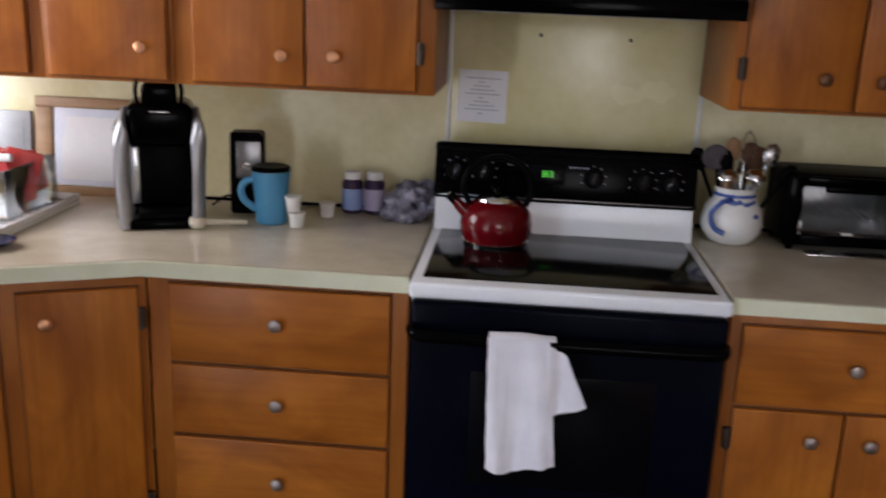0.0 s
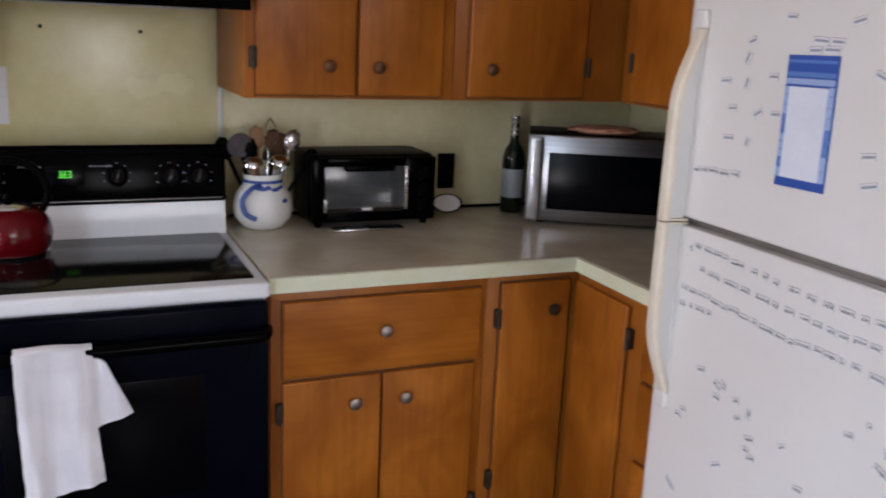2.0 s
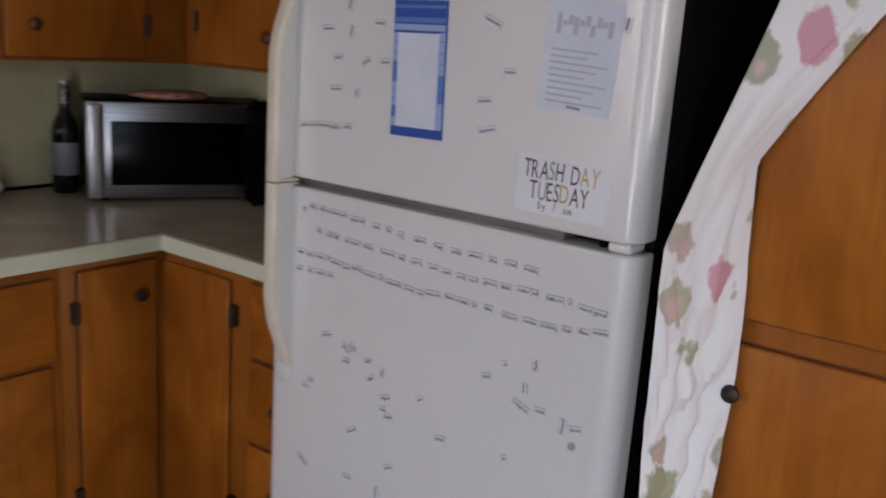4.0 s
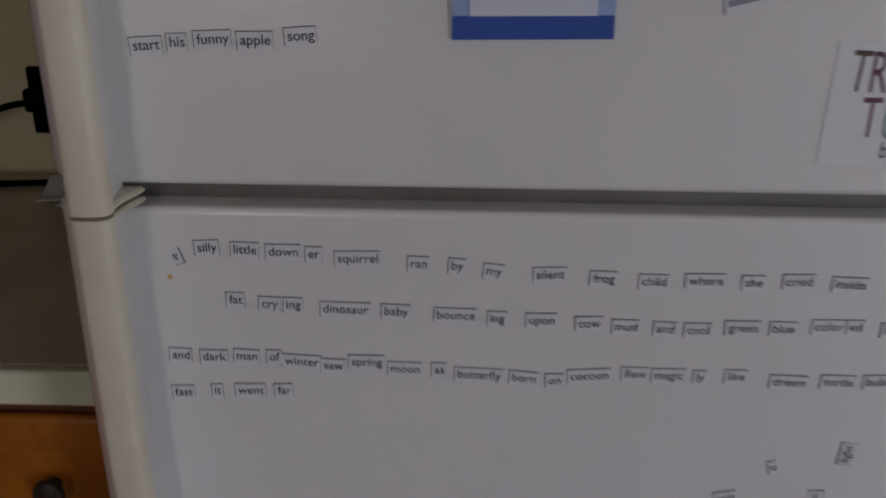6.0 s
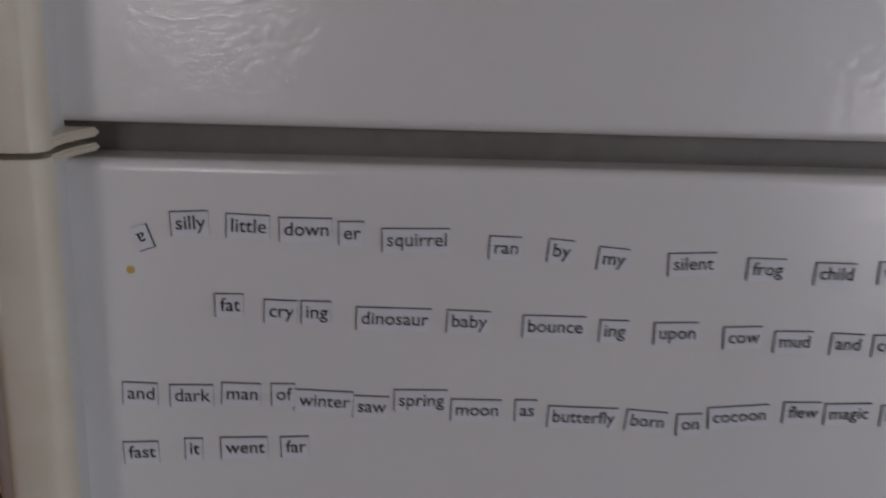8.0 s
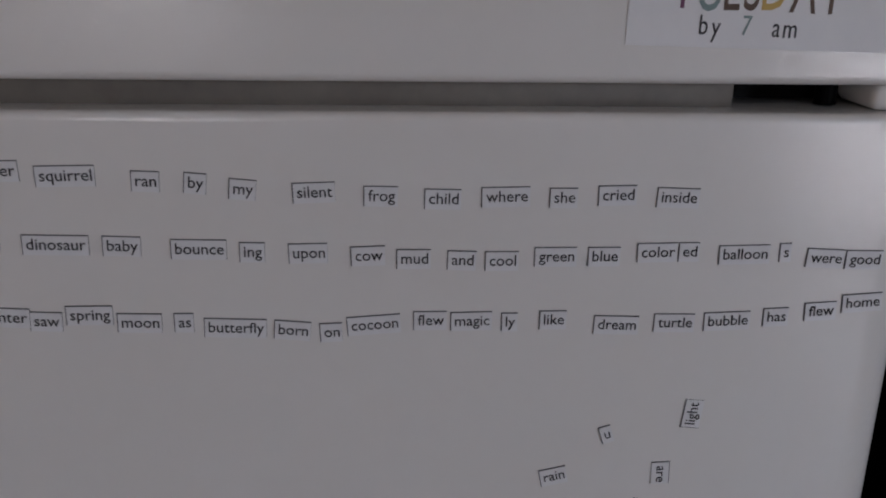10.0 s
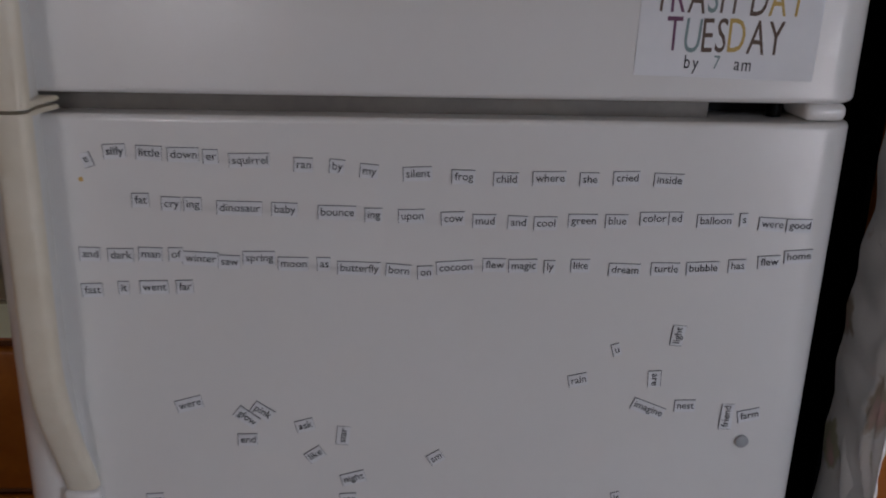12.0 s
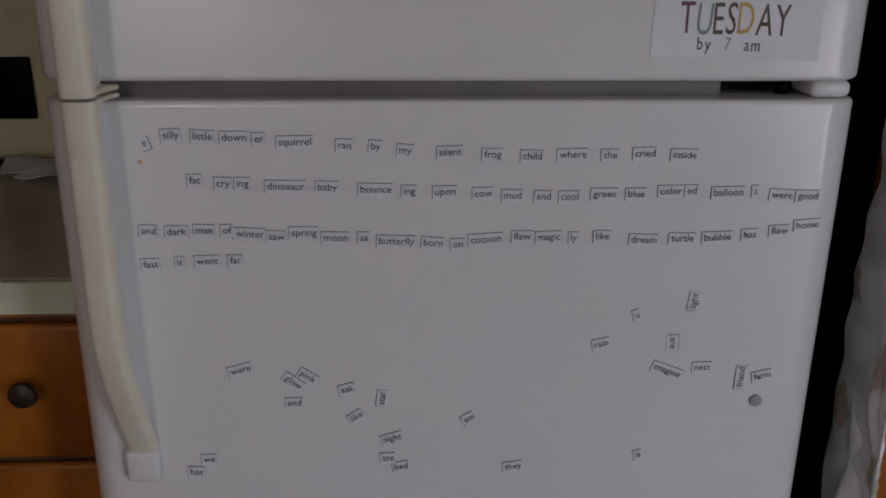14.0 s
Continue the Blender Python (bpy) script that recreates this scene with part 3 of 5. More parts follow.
wall_unit("varnished wall cabinet with one door at the end", U, -1.460, -1.052, [
    ("door", -1.420, -1.085, 1.328, 2.09, WOOD_V, (-1.36, 1.41), COPPER, ())], dep)
wall_unit("dark orange-brown wall cabinet with two doors", U, 0.772, 1.366, [
    ("door", 0.800, 1.072, 1.328, 2.09, WOOD_V, (0.994, 1.407), BROWNKNOB, ((0.792, 1.425), (0.792, 1.98))),
    ("door", 1.080, 1.330, 1.328, 2.09, WOOD_V, (1.134, 1.406), BROWNKNOB, ())], dep)
wall_unit("dark orange-brown corner wall cabinet with one door", U, 1.368, 2.262, [
    ("door", 1.412, 1.800, 1.328, 2.09, WOOD_V, (1.478, 1.408), BROWNKNOB, ((1.808, 1.42), (1.808, 1.98)))], dep)
UM = Matrix.Translation((1.935, 0, 0)) @ Matrix.Rotation(radians(-90), 4, "Z")
wall_unit("orange-brown wall cabinet over the worktop beside the refrigerator", UM, 0.334, 1.16, [
    ("door", 0.402, 0.760, 1.328, 2.09, WOOD_V, (0.70, 1.41), BROWNKNOB, ((0.393, 1.44), (0.393, 1.98))),
    ("door", 0.770, 1.130, 1.328, 2.09, WOOD_V, (0.83, 1.41), BROWNKNOB, ())], EW - 1.937)

# range hood
h = thing("range_hood", (0.39, -0.2, 1.54), "black range hood with a steel lip over the stove", "range hood")
part("canopy", box(0.016, 0.768, -0.415, NW - 0.002, 1.545, 1.70, 0.006), BLACKM, h)
part("front_lip", box(0.016, 0.768, -0.428, -0.417, 1.540, 1.585, 0.003), BLACK, h, "glossy black front lip")
part("filter", box(0.10, 0.68, -0.36, 0.02, 1.538, 1.5445, 0.001), GREYP, h)
wall_unit_hood = thing("wall_cabinet", (0.39, -0.1, 1.70), "varnished orange-brown short cabinet over the range hood", "cabinet", "wall cabinets")
part("body", box(0.014, 0.770, UF, NW - 0.002, 1.702, UT, 0.002), FRAME, wall_unit_hood)
for a, b in ((0.05, 0.385), (0.395, 0.73)):
    front(wall_unit_hood, "door", U, a, b, 1.725, 2.09, WOOD_V, ((a + b) / 2, 1.80), COPPER)


# ---- stove ----
s = thing("stove", (0.381, -0.33, 0), "white and black electric range with a glass cooktop", "stove")
part("body", box(0.004, 0.758, -0.625, 0.03, 0.03, 0.872, 0.004), WHITE, s)
part("cooktop_frame", box(0.001, 0.761, -0.665, 0.03, 0.874, 0.913, 0.010, seg=4), WHITE, s, "white enamel cooktop frame")
part("cooktop_glass", box(0.030, 0.732, -0.615, -0.125, 0.9125, 0.9165, 0.002), CERAN, s, "black ceramic glass")
cove = [(-0.124, 0.9135), (-0.120, 0.930), (-0.112, 0.955), (-0.1065, 0.980), (-0.104, 1.007), (0.03, 1.007), (0.03, 0.9135)]
b = bmesh.new()
ends = [[b.verts.new((x, y, z)) for y, z in cove] for x in (0.008, 0.754)]
for i in range(len(cove)):
    j = (i + 1) % len(cove)
    b.faces.new((ends[0][i], ends[0][j], ends[1][j], ends[1][i]))
b.faces.new(ends[0][::-1]), b.faces.new(ends[1])
bmesh.ops.recalc_face_normals(b, faces=b.faces)
part("backguard_base", b, WHITE, s, "white curved lower panel")
bgm = Matrix.Translation((0.381, -0.112, 1.006)) @ Matrix.Rotation(radians(-9), 4, "X")
bg = part("control_panel", box(-0.379, 0.379, 0.0, 0.10, 0.0, 0.164, 0.010, m=bgm, seg=3), BLACK, s, "black control panel")
part("top_rail", box(-0.379, 0.379, -0.006, 0.004, 0.140, 0.150, 0.003, m=bgm), BLACKM, bg)
part("lower_rail", box(-0.379, 0.379, -0.006, 0.004, 0.006, 0.016, 0.003, m=bgm), BLACKM, bg)
for x, z, r in ((-0.315, 0.082, 0.026), (-0.235, 0.082, 0.026), (0.082, 0.078, 0.024), (0.222, 0.074, 0.027), (0.300, 0.074, 0.027)):
    k = part("control_knob", lathe([(0, 0), (r + 0.006, 0), (r + 0.006, 0.003), (r, 0.005), (r * 0.9, 0.020), (r * 0.8, 0.023), (0, 0.023)], (0, 0, 0), 24, m=bgm @ Matrix.Translation((x, 0, z)) @ Matrix.Rotation(radians(90), 4, "X")), BLACKM, bg)
    part("pointer", box(-0.003, 0.003, -0.027, -0.022, -r * 0.8, r * 0.8, 0.001, m=bgm @ Matrix.Translation((x, 0, z)) @ Matrix.Rotation(radians(20), 4, "Y")), RING, k)
    for i in range(-3, 4):
        a = radians(38 * i)
        part("dial_mark", box(-0.0022, 0.0022, -0.0012, 0.001, r + 0.010, r + 0.0125, 0, m=bgm @ Matrix.Translation((x, 0, z)) @ Matrix.Rotation(a, 4, "Y")), PALEINK, bg)
part("chrome_line", box(-0.365, 0.365, -0.0072, -0.0055, 0.0095, 0.0120, 0.0004, m=bgm), DARKSTEEL, bg, "thin bright line along the panel")
d = part("display", box(-0.100, 0.000, -0.003, 0.002, 0.055, 0.110, 0.002, m=bgm), OVENGLASS, bg)
b = bmesh.new()
for i in range(3):
    x0 = -0.066 + 0.0115 * i
    for z0 in (0.076, 0.0835, 0.091):
        box(x0, x0 + 0.0080, -0.0040, -0.0032, z0, z0 + 0.0024, 0, b, bgm)
    box(x0 + (0.0 if i % 2 else 0.0060), x0 + (0.0020 if i % 2 else 0.0080), -0.0041, -0.0033, 0.0762, 0.0930, 0, b, bgm)
part("clock_bars", b, GREEN_LED, d, "glowing green digit bars")
for i in range(6):
    for x0 in (-0.165, 0.012):
        part("label_mark", box(x0 + 0.010 * i, x0 + 0.010 * i + 0.006, -0.0012, 0.001, 0.104, 0.108, 0, m=bgm), PALEINK, bg)
part("oven_door", box(0.006, 0.756, -0.668, -0.627, 0.275, 0.866, 0.010, seg=3), OVEN, s, "black enamel oven door")
part("oven_window", box(0.160, 0.602, -0.6705, -0.667, 0.40, 0.70, 0.002), OVENGLASS, s)
b = tube(curve_pts([(0.012, -0.672, 0.800), (0.030, -0.716, 0.800), (0.10, -0.722, 0.800), (0.381, -0.724, 0.800), (0.66, -0.722, 0.800), (0.732, -0.716, 0.800), (0.750, -0.672, 0.800)], 6), 0.0145, n=14)
part("oven_handle", b, BLACK, s)
part("storage_drawer", box(0.006, 0.756, -0.664, -0.627, 0.045, 0.266, 0.010, seg=3), WHITE, s, "white enamel storage drawer")


def towel_front(u, v):
    x = 0.198 + 0.142 * u + 0.010 * v + 0.020 * u * v
    z = 0.817 - (0.330 - 0.006 * u + 0.012 * math.sin(5 * u)) * v
    y = -0.741 - 0.010 * math.sin(9 * u + 0.6) * (0.25 + v) - 0.006 * v
    w_ = noise.noise(Vector((x * 40, z * 6, 3.0))) + 0.4 * noise.noise(Vector((x * 75, z * 15, 8.0)))
    edge = 0.0018 * noise.noise(Vector((0.0, z * 30, 5.0 + 4 * u)))
    return (x + edge, y - 0.0055 * w_ * (0.3 + 0.7 * v), z - 0.003 * v * noise.noise(Vector((x * 45, 0.0, 1.0))))


def towel_back(u, v):
    x = 0.328 + (0.054 + 0.038 * v) * u + 0.014 * v
    z = 0.812 - 0.030 * u * (1 - v) - (0.190 - 0.035 * u) * v
    return (x, -0.7365 - 0.007 * math.sin(7 * u + 2.5 * v), z)


def towel_loop(u, v):
    a = math.pi * v
    return (0.200 + 0.155 * u, -0.724 - 0.0175 * math.cos(a) - 0.0015 * math.sin(9 * u), 0.8155 + 0.0035 * math.sin(4 * u) * math.sin(a) + 0.006 * math.sin(a))


def towel_rear(u, v):
    return (0.203 + 0.150 * u, -0.7045 + 0.004 * math.sin(8 * u), 0.815 - 0.16 * v)


t = thing("dish_towel", (0.28, -0.735, 0.47), "white cotton dish towel hung over the oven handle", "towel")
b = sheet(towel_front, 60, 70, 0.0025)
sheet(towel_loop, 20, 8, 0.003, b)
sheet(towel_rear, 16, 8, 0.003, b)
part("hanging_cloth", b, CLOTH, t)
part("folded_corner", sheet(towel_back, 12, 12, 0.003), CLOTH, t)

# kettle
kx, ky, kz = 0.192, -0.240, 0.9168
k = thing("kettle", (kx, ky, kz), "red enamel tea kettle with a black handle on the cooktop", "kettle")
part("body", lathe([(0, 0), (0.076, 0), (0.090, 0.008), (0.099, 0.032), (0.101, 0.055), (0.096, 0.082), (0.080, 0.106), (0.056, 0.118), (0.0, 0.119)], (kx, ky, kz), 48), RED, k)
part("base_ring", lathe([(0.075, 0), (0.091, 0), (0.093, 0.006), (0.088, 0.009)], (kx, ky, kz + 0.0006), 40), CHROME, k)
lid = part("lid", lathe([(0.058, 0.1185), (0.056, 0.124), (0.032, 0.131), (0, 0.133)], (kx, ky, kz), 32), CHROME, k, "bright steel lid")
part("lid_knob", lathe([(0, 0.1325), (0.007, 0.133), (0.013, 0.141), (0.010, 0.151), (0, 0.153)], (kx, ky, kz), 20), BLACK, lid)
part("handle", tube(curve_pts([(kx - 0.078, ky, kz + 0.106), (kx - 0.094, ky, kz + 0.155), (kx - 0.068, ky, kz + 0.212), (kx, ky, kz + 0.236), (kx + 0.068, ky, kz + 0.212), (kx + 0.094, ky, kz + 0.155), (kx + 0.078, ky, kz + 0.106)], 6), 0.0095, n=12), BLACKM, k)
sp = part("spout", tube([(kx - 0.078, ky - 0.02, kz + 0.080), (kx - 0.104, ky - 0.026, kz + 0.104), (kx - 0.118, ky - 0.029, kz + 0.120)], [0.021, 0.015, 0.012], n=16), RED, k)
part("whistle_cap", tube([(kx - 0.116, ky - 0.029, kz + 0.118), (kx - 0.134, ky - 0.033, kz + 0.134)], [0.014, 0.012], n=14), BLACK, sp)


def bars(parent, m, rows, material, name="text_bar"):
    """Lines of unreadable writing as flat bars on a page in the x, z plane of m."""
    bm = bmesh.new()
    for x0, x1, z, hh in rows:
        box(x0, x1, -0.0007, 0.0, z, z + hh, 0, bm, m)
    part(name, bm, material, parent)


n = thing("wall_note", (0.12, NW - 0.006, 1.21), "white printed note taped to the splash panel", "note")
nm = Matrix.Translation((0.047, NW - 0.0048, 1.208)) @ Matrix.Rotation(radians(1.0), 4, "Y")
part("page", box(0, 0.150, -0.0012, 0, 0, 0.158, 0, m=nm), PAPER, n)
nb = nm @ Matrix.Translation((0, -0.0013, 0))
bars(n, nb, [(0.022 + 0.013 * ((i * 3) % 4), 0.128 - 0.016 * ((i * 7) % 4), 0.132 - 0.0118 * i, 0.0034) for i in range(10)], NOTEINK)

# ---- things on the worktop left of the stove ----
km = turned((-0.775, -0.205, CT), 20)
k = thing("coffee_maker", (-0.775, -0.205, CT), "black and silver single-cup coffee maker on the worktop", "coffee maker")
part("base", box(-0.095, 0.095, -0.135, 0.13, 0.001, 0.030, 0.012, m=km, seg=3), BLACK, k)
part("column", box(-0.088, 0.088, 0.0, 0.13, 0.031, 0.300, 0.015, m=km, seg=3), BLACKM, k)
part("head", box(-0.092, 0.092, -0.105, 0.13, 0.225, 0.345, 0.030, m=km, seg=5), BLACK, k)
part("drip_tray", box(-0.066, 0.066, -0.128, -0.012, 0.0305, 0.046, 0.006, m=km), BLACKM, k)
part("tank_window", box(-0.0875, -0.064, -0.012, -0.0085, 0.050, 0.215, 0.002, m=km), SILVER, k, "pale strip of the water tank")
part("recess_panel", box(-0.062, 0.070, -0.008, -0.001, 0.048, 0.224, 0.004, m=km), BLACKM, k)
for sx in (-1, 1):
    prof = [(sx * 0.095, -0.122, 0.006), (sx * 0.099, -0.120, 0.10), (sx * 0.101, -0.118, 0.20), (sx * 0.101, -0.106, 0.280), (sx * 0.094, -0.062, 0.326)]
    part("side_trim", tube([km @ p for p in curve_pts(prof, 6)], [0.013] * 20 + [0.010] * 5, n=14, flat=1.6), SATIN, k, "curved silver side trim")
part("water_tank", box(-0.128, -0.100, -0.06, 0.11, 0.010, 0.285, 0.010, m=km), CLEAR, k)
arch = curve_pts([(-0.056, -0.070, 0.332), (-0.060, -0.085, 0.385), (-0.045, -0.095, 0.420), (0, -0.100, 0.438), (0.045, -0.095, 0.420), (0.060, -0.085, 0.385), (0.056, -0.070, 0.332)], 5)
part("lift_handle", tube([km @ p for p in arch], 0.006, n=12), BLACK, k)
part("button_pod", box(-0.048, 0.048, -0.082, 0.03, 0.340, 0.398, 0.016, m=km, seg=4), BLACK, k)
part("chrome_trim", box(-0.026, 0.026, -0.109, -0.104, 0.322, 0.328, 0.002, m=km), SILVER, k)

# board and small appliance that stand at the wall behind it
bmx = Matrix.Translation((-1.295, 0.050, CT)) @ Matrix.Rotation(radians(-6), 4, "X")
f = thing("bulletin_board", (-1.12, 0.05, CT), "wood-framed white board leaning on the wall", "board")
part("panel", box(0.058, 0.330, -0.010, -0.002, 0.030, 0.276, 0.001, m=bmx), PAPERB, f)
for a, b2, c0, d0 in ((0.0, 0.37, 0.0, 0.028), (0.0, 0.37, 0.278, 0.310), (0.0, 0.056, 0.0285, 0.2775), (0.332, 0.37, 0.0285, 0.2775)):
    part("frame_rail", box(a, b2, -0.018, 0.0, c0, d0, 0.004, m=bmx), TAN, f)
part("paper_sheet", sheet(lambda u, v: bmx @ Vector((0.085 + 0.17 * u + 0.02 * v, -0.013 - 0.012 * math.sin(3 * v), 0.05 + 0.20 * v)), 8, 12, 0.0008), PAPER, f, "curled white sheet")
bmw = Matrix.Translation((-1.475, 0.040, CT)) @ Matrix.Rotation(radians(-5), 4, "X")
f = thing("picture_frame", (-1.39, 0.04, CT), "small grey picture frame leaning on the wall", "picture frame")
part("frame", box(0, 0.172, -0.014, 0, 0, 0.262, 0.003, m=bmw), GREYP, f)
part("picture", box(0.02, 0.150, -0.0165, -0.0145, 0.03, 0.235, 0.0005, m=bmw), GREYP, f)

# draining tray with a clear tub and red packets
rm = turned((-1.295, -0.315, CT), 2)
r = thing("drying_tray", (-1.295, -0.315, CT), "white plastic draining tray on the worktop", "tray")
part("tray", box(-0.205, 0.205, -0.245, 0.245, 0.001, 0.012, 0.004, m=rm), PORCELAIN, r)
for a, b2, c0, d0 in ((-0.205, 0.205, -0.245, -0.230), (-0.205, 0.205, 0.230, 0.245), (-0.205, -0.190, -0.2295, 0.2295), (0.190, 0.205, -0.2295, 0.2295)):
    part("rim", box(a, b2, c0, d0, 0.0125, 0.032, 0.004, m=rm), PORCELAIN, r)
for i in range(9):
    part("drain_rib", box(-0.18, 0.18, -0.20 + 0.046 * i, -0.192 + 0.046 * i, 0.0122, 0.017, 0.001, m=rm), GREYP, r)
tb2 = thing("storage_tub", (-1.29, -0.22, CT + 0.018), "clear plastic tub holding red wrapped packets", "tub")
for a, b2, c0, d0 in ((-0.150, 0.150, -0.090, -0.0865), (-0.150, 0.150, 0.2065, 0.210), (-0.150, -0.1465, -0.086, 0.206), (0.1465, 0.150, -0.086, 0.206)):
    part("tub_wall", box(a, b2, c0, d0, 0.018, 0.155, 0.001, m=rm), CLEAR, tb2)
part("tub_floor", box(-0.146, 0.146, -0.086, 0.206, 0.018, 0.022, 0.001, m=rm), CLEAR, tb2)
rng = random.Random(4)
for i in range(9):
    mm = rm @ Matrix.Translation((-0.11 + 0.027 * i, 0.10 + 0.05 * math.sin(i * 2.0), 0.118)) @ Matrix.Rotation(radians(rng.uniform(-25, 25)), 4, "Y") @ Matrix.Rotation(radians(90 + rng.uniform(-30, 30)), 4, "Z")
    p = thing("wrapped_packet", mm.translation - Vector((0, 0, 0.07)), "red printed wrapped packet standing in the tub", "packet", "packets in the tub")
    part("wrapper", box(-0.009, 0.009, -0.050, 0.050, -0.066, 0.058 + 0.014 * math.sin(i * 1.7), 0.007, m=mm), REDBAG, p)
tu = thing("paper_tube", (-1.33, -0.16, CT + 0.160), "white rolled paper lying across the tub", "roll")
part("roll", tube([rm @ Vector((-0.16, 0.03, 0.168)), rm @ Vector((0.10, 0.05, 0.168))], 0.012, n=14), PAPER, tu)
bw = thing("dark_saucer", (-1.06, -0.60, CT), "dark blue saucer near the edge of the worktop", "saucer")
part("dish", lathe([(0, 0.001), (0.030, 0.001), (0.055, 0.012), (0.062, 0.020), (0.058, 0.020), (0.030, 0.006), (0, 0.005)], (-1.075, -0.600, CT), 28), plain("dark_blue_glaze", (0.012, 0.018, 0.06), 0.2), bw)

# can opener
cm = turned((-0.575, -0.035, CT), 12)
c = thing("can_opener", (-0.575, -0.035, CT), "black electric can opener with a chrome front", "can opener")
part("body", box(-0.050, 0.050, -0.05, 0.055, 0.001, 0.245, 0.012, m=cm, seg=3), BLACKM, c)
part("chrome_front", box(-0.030, 0.042, -0.058, -0.051, 0.112, 0.222, 0.006, m=cm), SATIN, c)
part("lever", box(-0.046, 0.046, -0.075, -0.052, 0.236, 0.252, 0.006, m=cm), BLACK, c)
part("cutter", lathe([(0, 0), (0.013, 0), (0.011, 0.008), (0, 0.009)], (0, 0, 0), 18, m=cm @ Matrix.Translation((0.0, -0.0585, 0.150)) @ Matrix.Rotation(radians(90), 4, "X")), STEEL, c)
cord = thing("power_cord", (-0.66, 0.02, CT), "thin black power cord along the wall", "cord")
part("cable", tube(curve_pts([(-0.70, -0.01, CT + 0.005), (-0.66, 0.03, CT + 0.030), (-0.62, 0.05, CT + 0.012), (-0.52, 0.06, CT + 0.006), (-0.42, 0.07, CT + 0.006), (-0.30, 0.08, CT + 0.010)], 6), 0.0035, n=8), BLACKM, cord)

# mug, cups, spoon
mx0, my0 = -0.468, -0.165
m_ = thing("travel_mug", (mx0, my0, CT), "sky blue ceramic travel mug with a black lid", "mug")
part("cup", lathe([(0, 0.001), (0.042, 0.001), (0.046, 0.006), (0.048, 0.07), (0.056, 0.150), (0.056, 0.155), (0.052, 0.155), (0.047, 0.14), (0, 0.138)], (mx0, my0, CT), 36), TEAL, m_)
part("lid", lathe([(0.0515, 0.1555), (0.057, 0.156), (0.057, 0.164), (0.050, 0.169), (0, 0.167)], (mx0, my0, CT), 36), BLACKM, m_, "black plastic lid")
part("handle", tube(curve_pts([(mx0 - 0.046, my0 - 0.014, CT + 0.128), (mx0 - 0.068, my0 - 0.020, CT + 0.124), (mx0 - 0.082, my0 - 0.024, CT + 0.100), (mx0 - 0.074, my0 - 0.022, CT + 0.068), (mx0 - 0.043, my0 - 0.013, CT + 0.040)], 6), 0.0105, n=14), TEAL, m_)


def pod(x, y, z, flip=False):
    p = thing("coffee_pod", (x, y, z), "small white plastic coffee pod cup on the worktop", "cup", "coffee pods")
    pr = [(0, 0.001), (0.019, 0.001), (0.024, 0.040), (0.026, 0.041), (0.026, 0.044), (0.022, 0.044), (0, 0.043)]
    part("cup", lathe(pr, (x, y, z), 26), PORCELAIN, p)


pod(-0.383, -0.205, CT), pod(-0.394, -0.200, CT + 0.045), pod(-0.325, -0.055, CT)
sp = thing("ladle", (-0.66, -0.245, CT), "pale wooden scoop lying on the worktop", "scoop")
part("bowl", lathe([(0, 0.002), (0.020, 0.004), (0.026, 0.016), (0.024, 0.028), (0.014, 0.034), (0, 0.035)], (-0.648, -0.288, CT), 20), ALMOND, sp)
part("handle", tube([(-0.630, -0.280, CT + 0.018), (-0.58, -0.250, CT + 0.014), (-0.525, -0.222, CT + 0.010)], [0.009, 0.007, 0.006], n=10), ALMOND, sp)

# vitamin bottles
for x, y, lm in ((-0.262, 0.020, BLUELAB), (-0.194, 0.026, LILAC)):
    b_ = thing("pill_bottle", (x, y, CT), "dark purple pill bottle with a white cap and %s label" % ("blue" if lm == BLUELAB else "lilac"), "bottle", "pill bottles")
    part("bottle", lathe([(0, 0.001), (0.027, 0.001), (0.032, 0.006), (0.032, 0.096), (0.024, 0.108), (0, 0.108)], (x, y, CT), 28), PURPLE, b_)
    part("label_wrap", lathe([(0.0322, 0.014), (0.0326, 0.015), (0.0326, 0.078), (0.0322, 0.079)], (x, y, CT), 28), lm, b_)
    part("cap", lathe([(0.0215, 0.1085), (0.026, 0.1085), (0.026, 0.128), (0.023, 0.131), (0, 0.131)], (x, y, CT), 28), PORCELAIN, b_, "white screw cap")

# crumpled bag
b = bmesh.new()
bmesh.ops.create_icosphere(b, subdivisions=4, radius=1.0)
for v in b.verts:
    d_ = 1 + 0.30 * noise.noise(v.co * 2.4) + 0.16 * noise.noise(v.co * 6.0) + 0.07 * noise.noise(v.co * 14)
    q = v.co * d_
    v.co = (-0.070 + 0.088 * q.x, -0.050 + 0.062 * q.y, CT + max(0.001, 0.056 + 0.064 * q.z + 0.02 * q.x))
g = thing("snack_bag", (-0.055, -0.05, CT), "crumpled violet and silver foil bag on the worktop", "bag")
part("foil", b, VIOLET, g)

# ---- things on the worktop right of the stove ----
ux, uy = 0.872, -0.075
SMOKE = mat("dark_smoky_nylon", (0.030, 0.024, 0.030), (0.06, 0.05, 0.058), 40, 0.45)
DARKWOOD = wood_mat("dark_oiled_wood", (0.06, 0.022, 0.008), (0.11, 0.045, 0.016), (0.6, 0.5, 0.4), 2, 0.5)
c = thing("utensil_crock", (ux, uy, CT), "white and blue painted pitcher holding kitchen utensils", "pitcher")
part("jug", lathe([(0, 0.001), (0.048, 0.001), (0.062, 0.008), (0.083, 0.036), (0.088, 0.066), (0.080, 0.104), (0.060, 0.132), (0.056, 0.150), (0.060, 0.165), (0.056, 0.165), (0.052, 0.150), (0.053, 0.130), (0.04, 0.05), (0, 0.03)], (ux, uy, CT), 40), PORCELAIN, c)
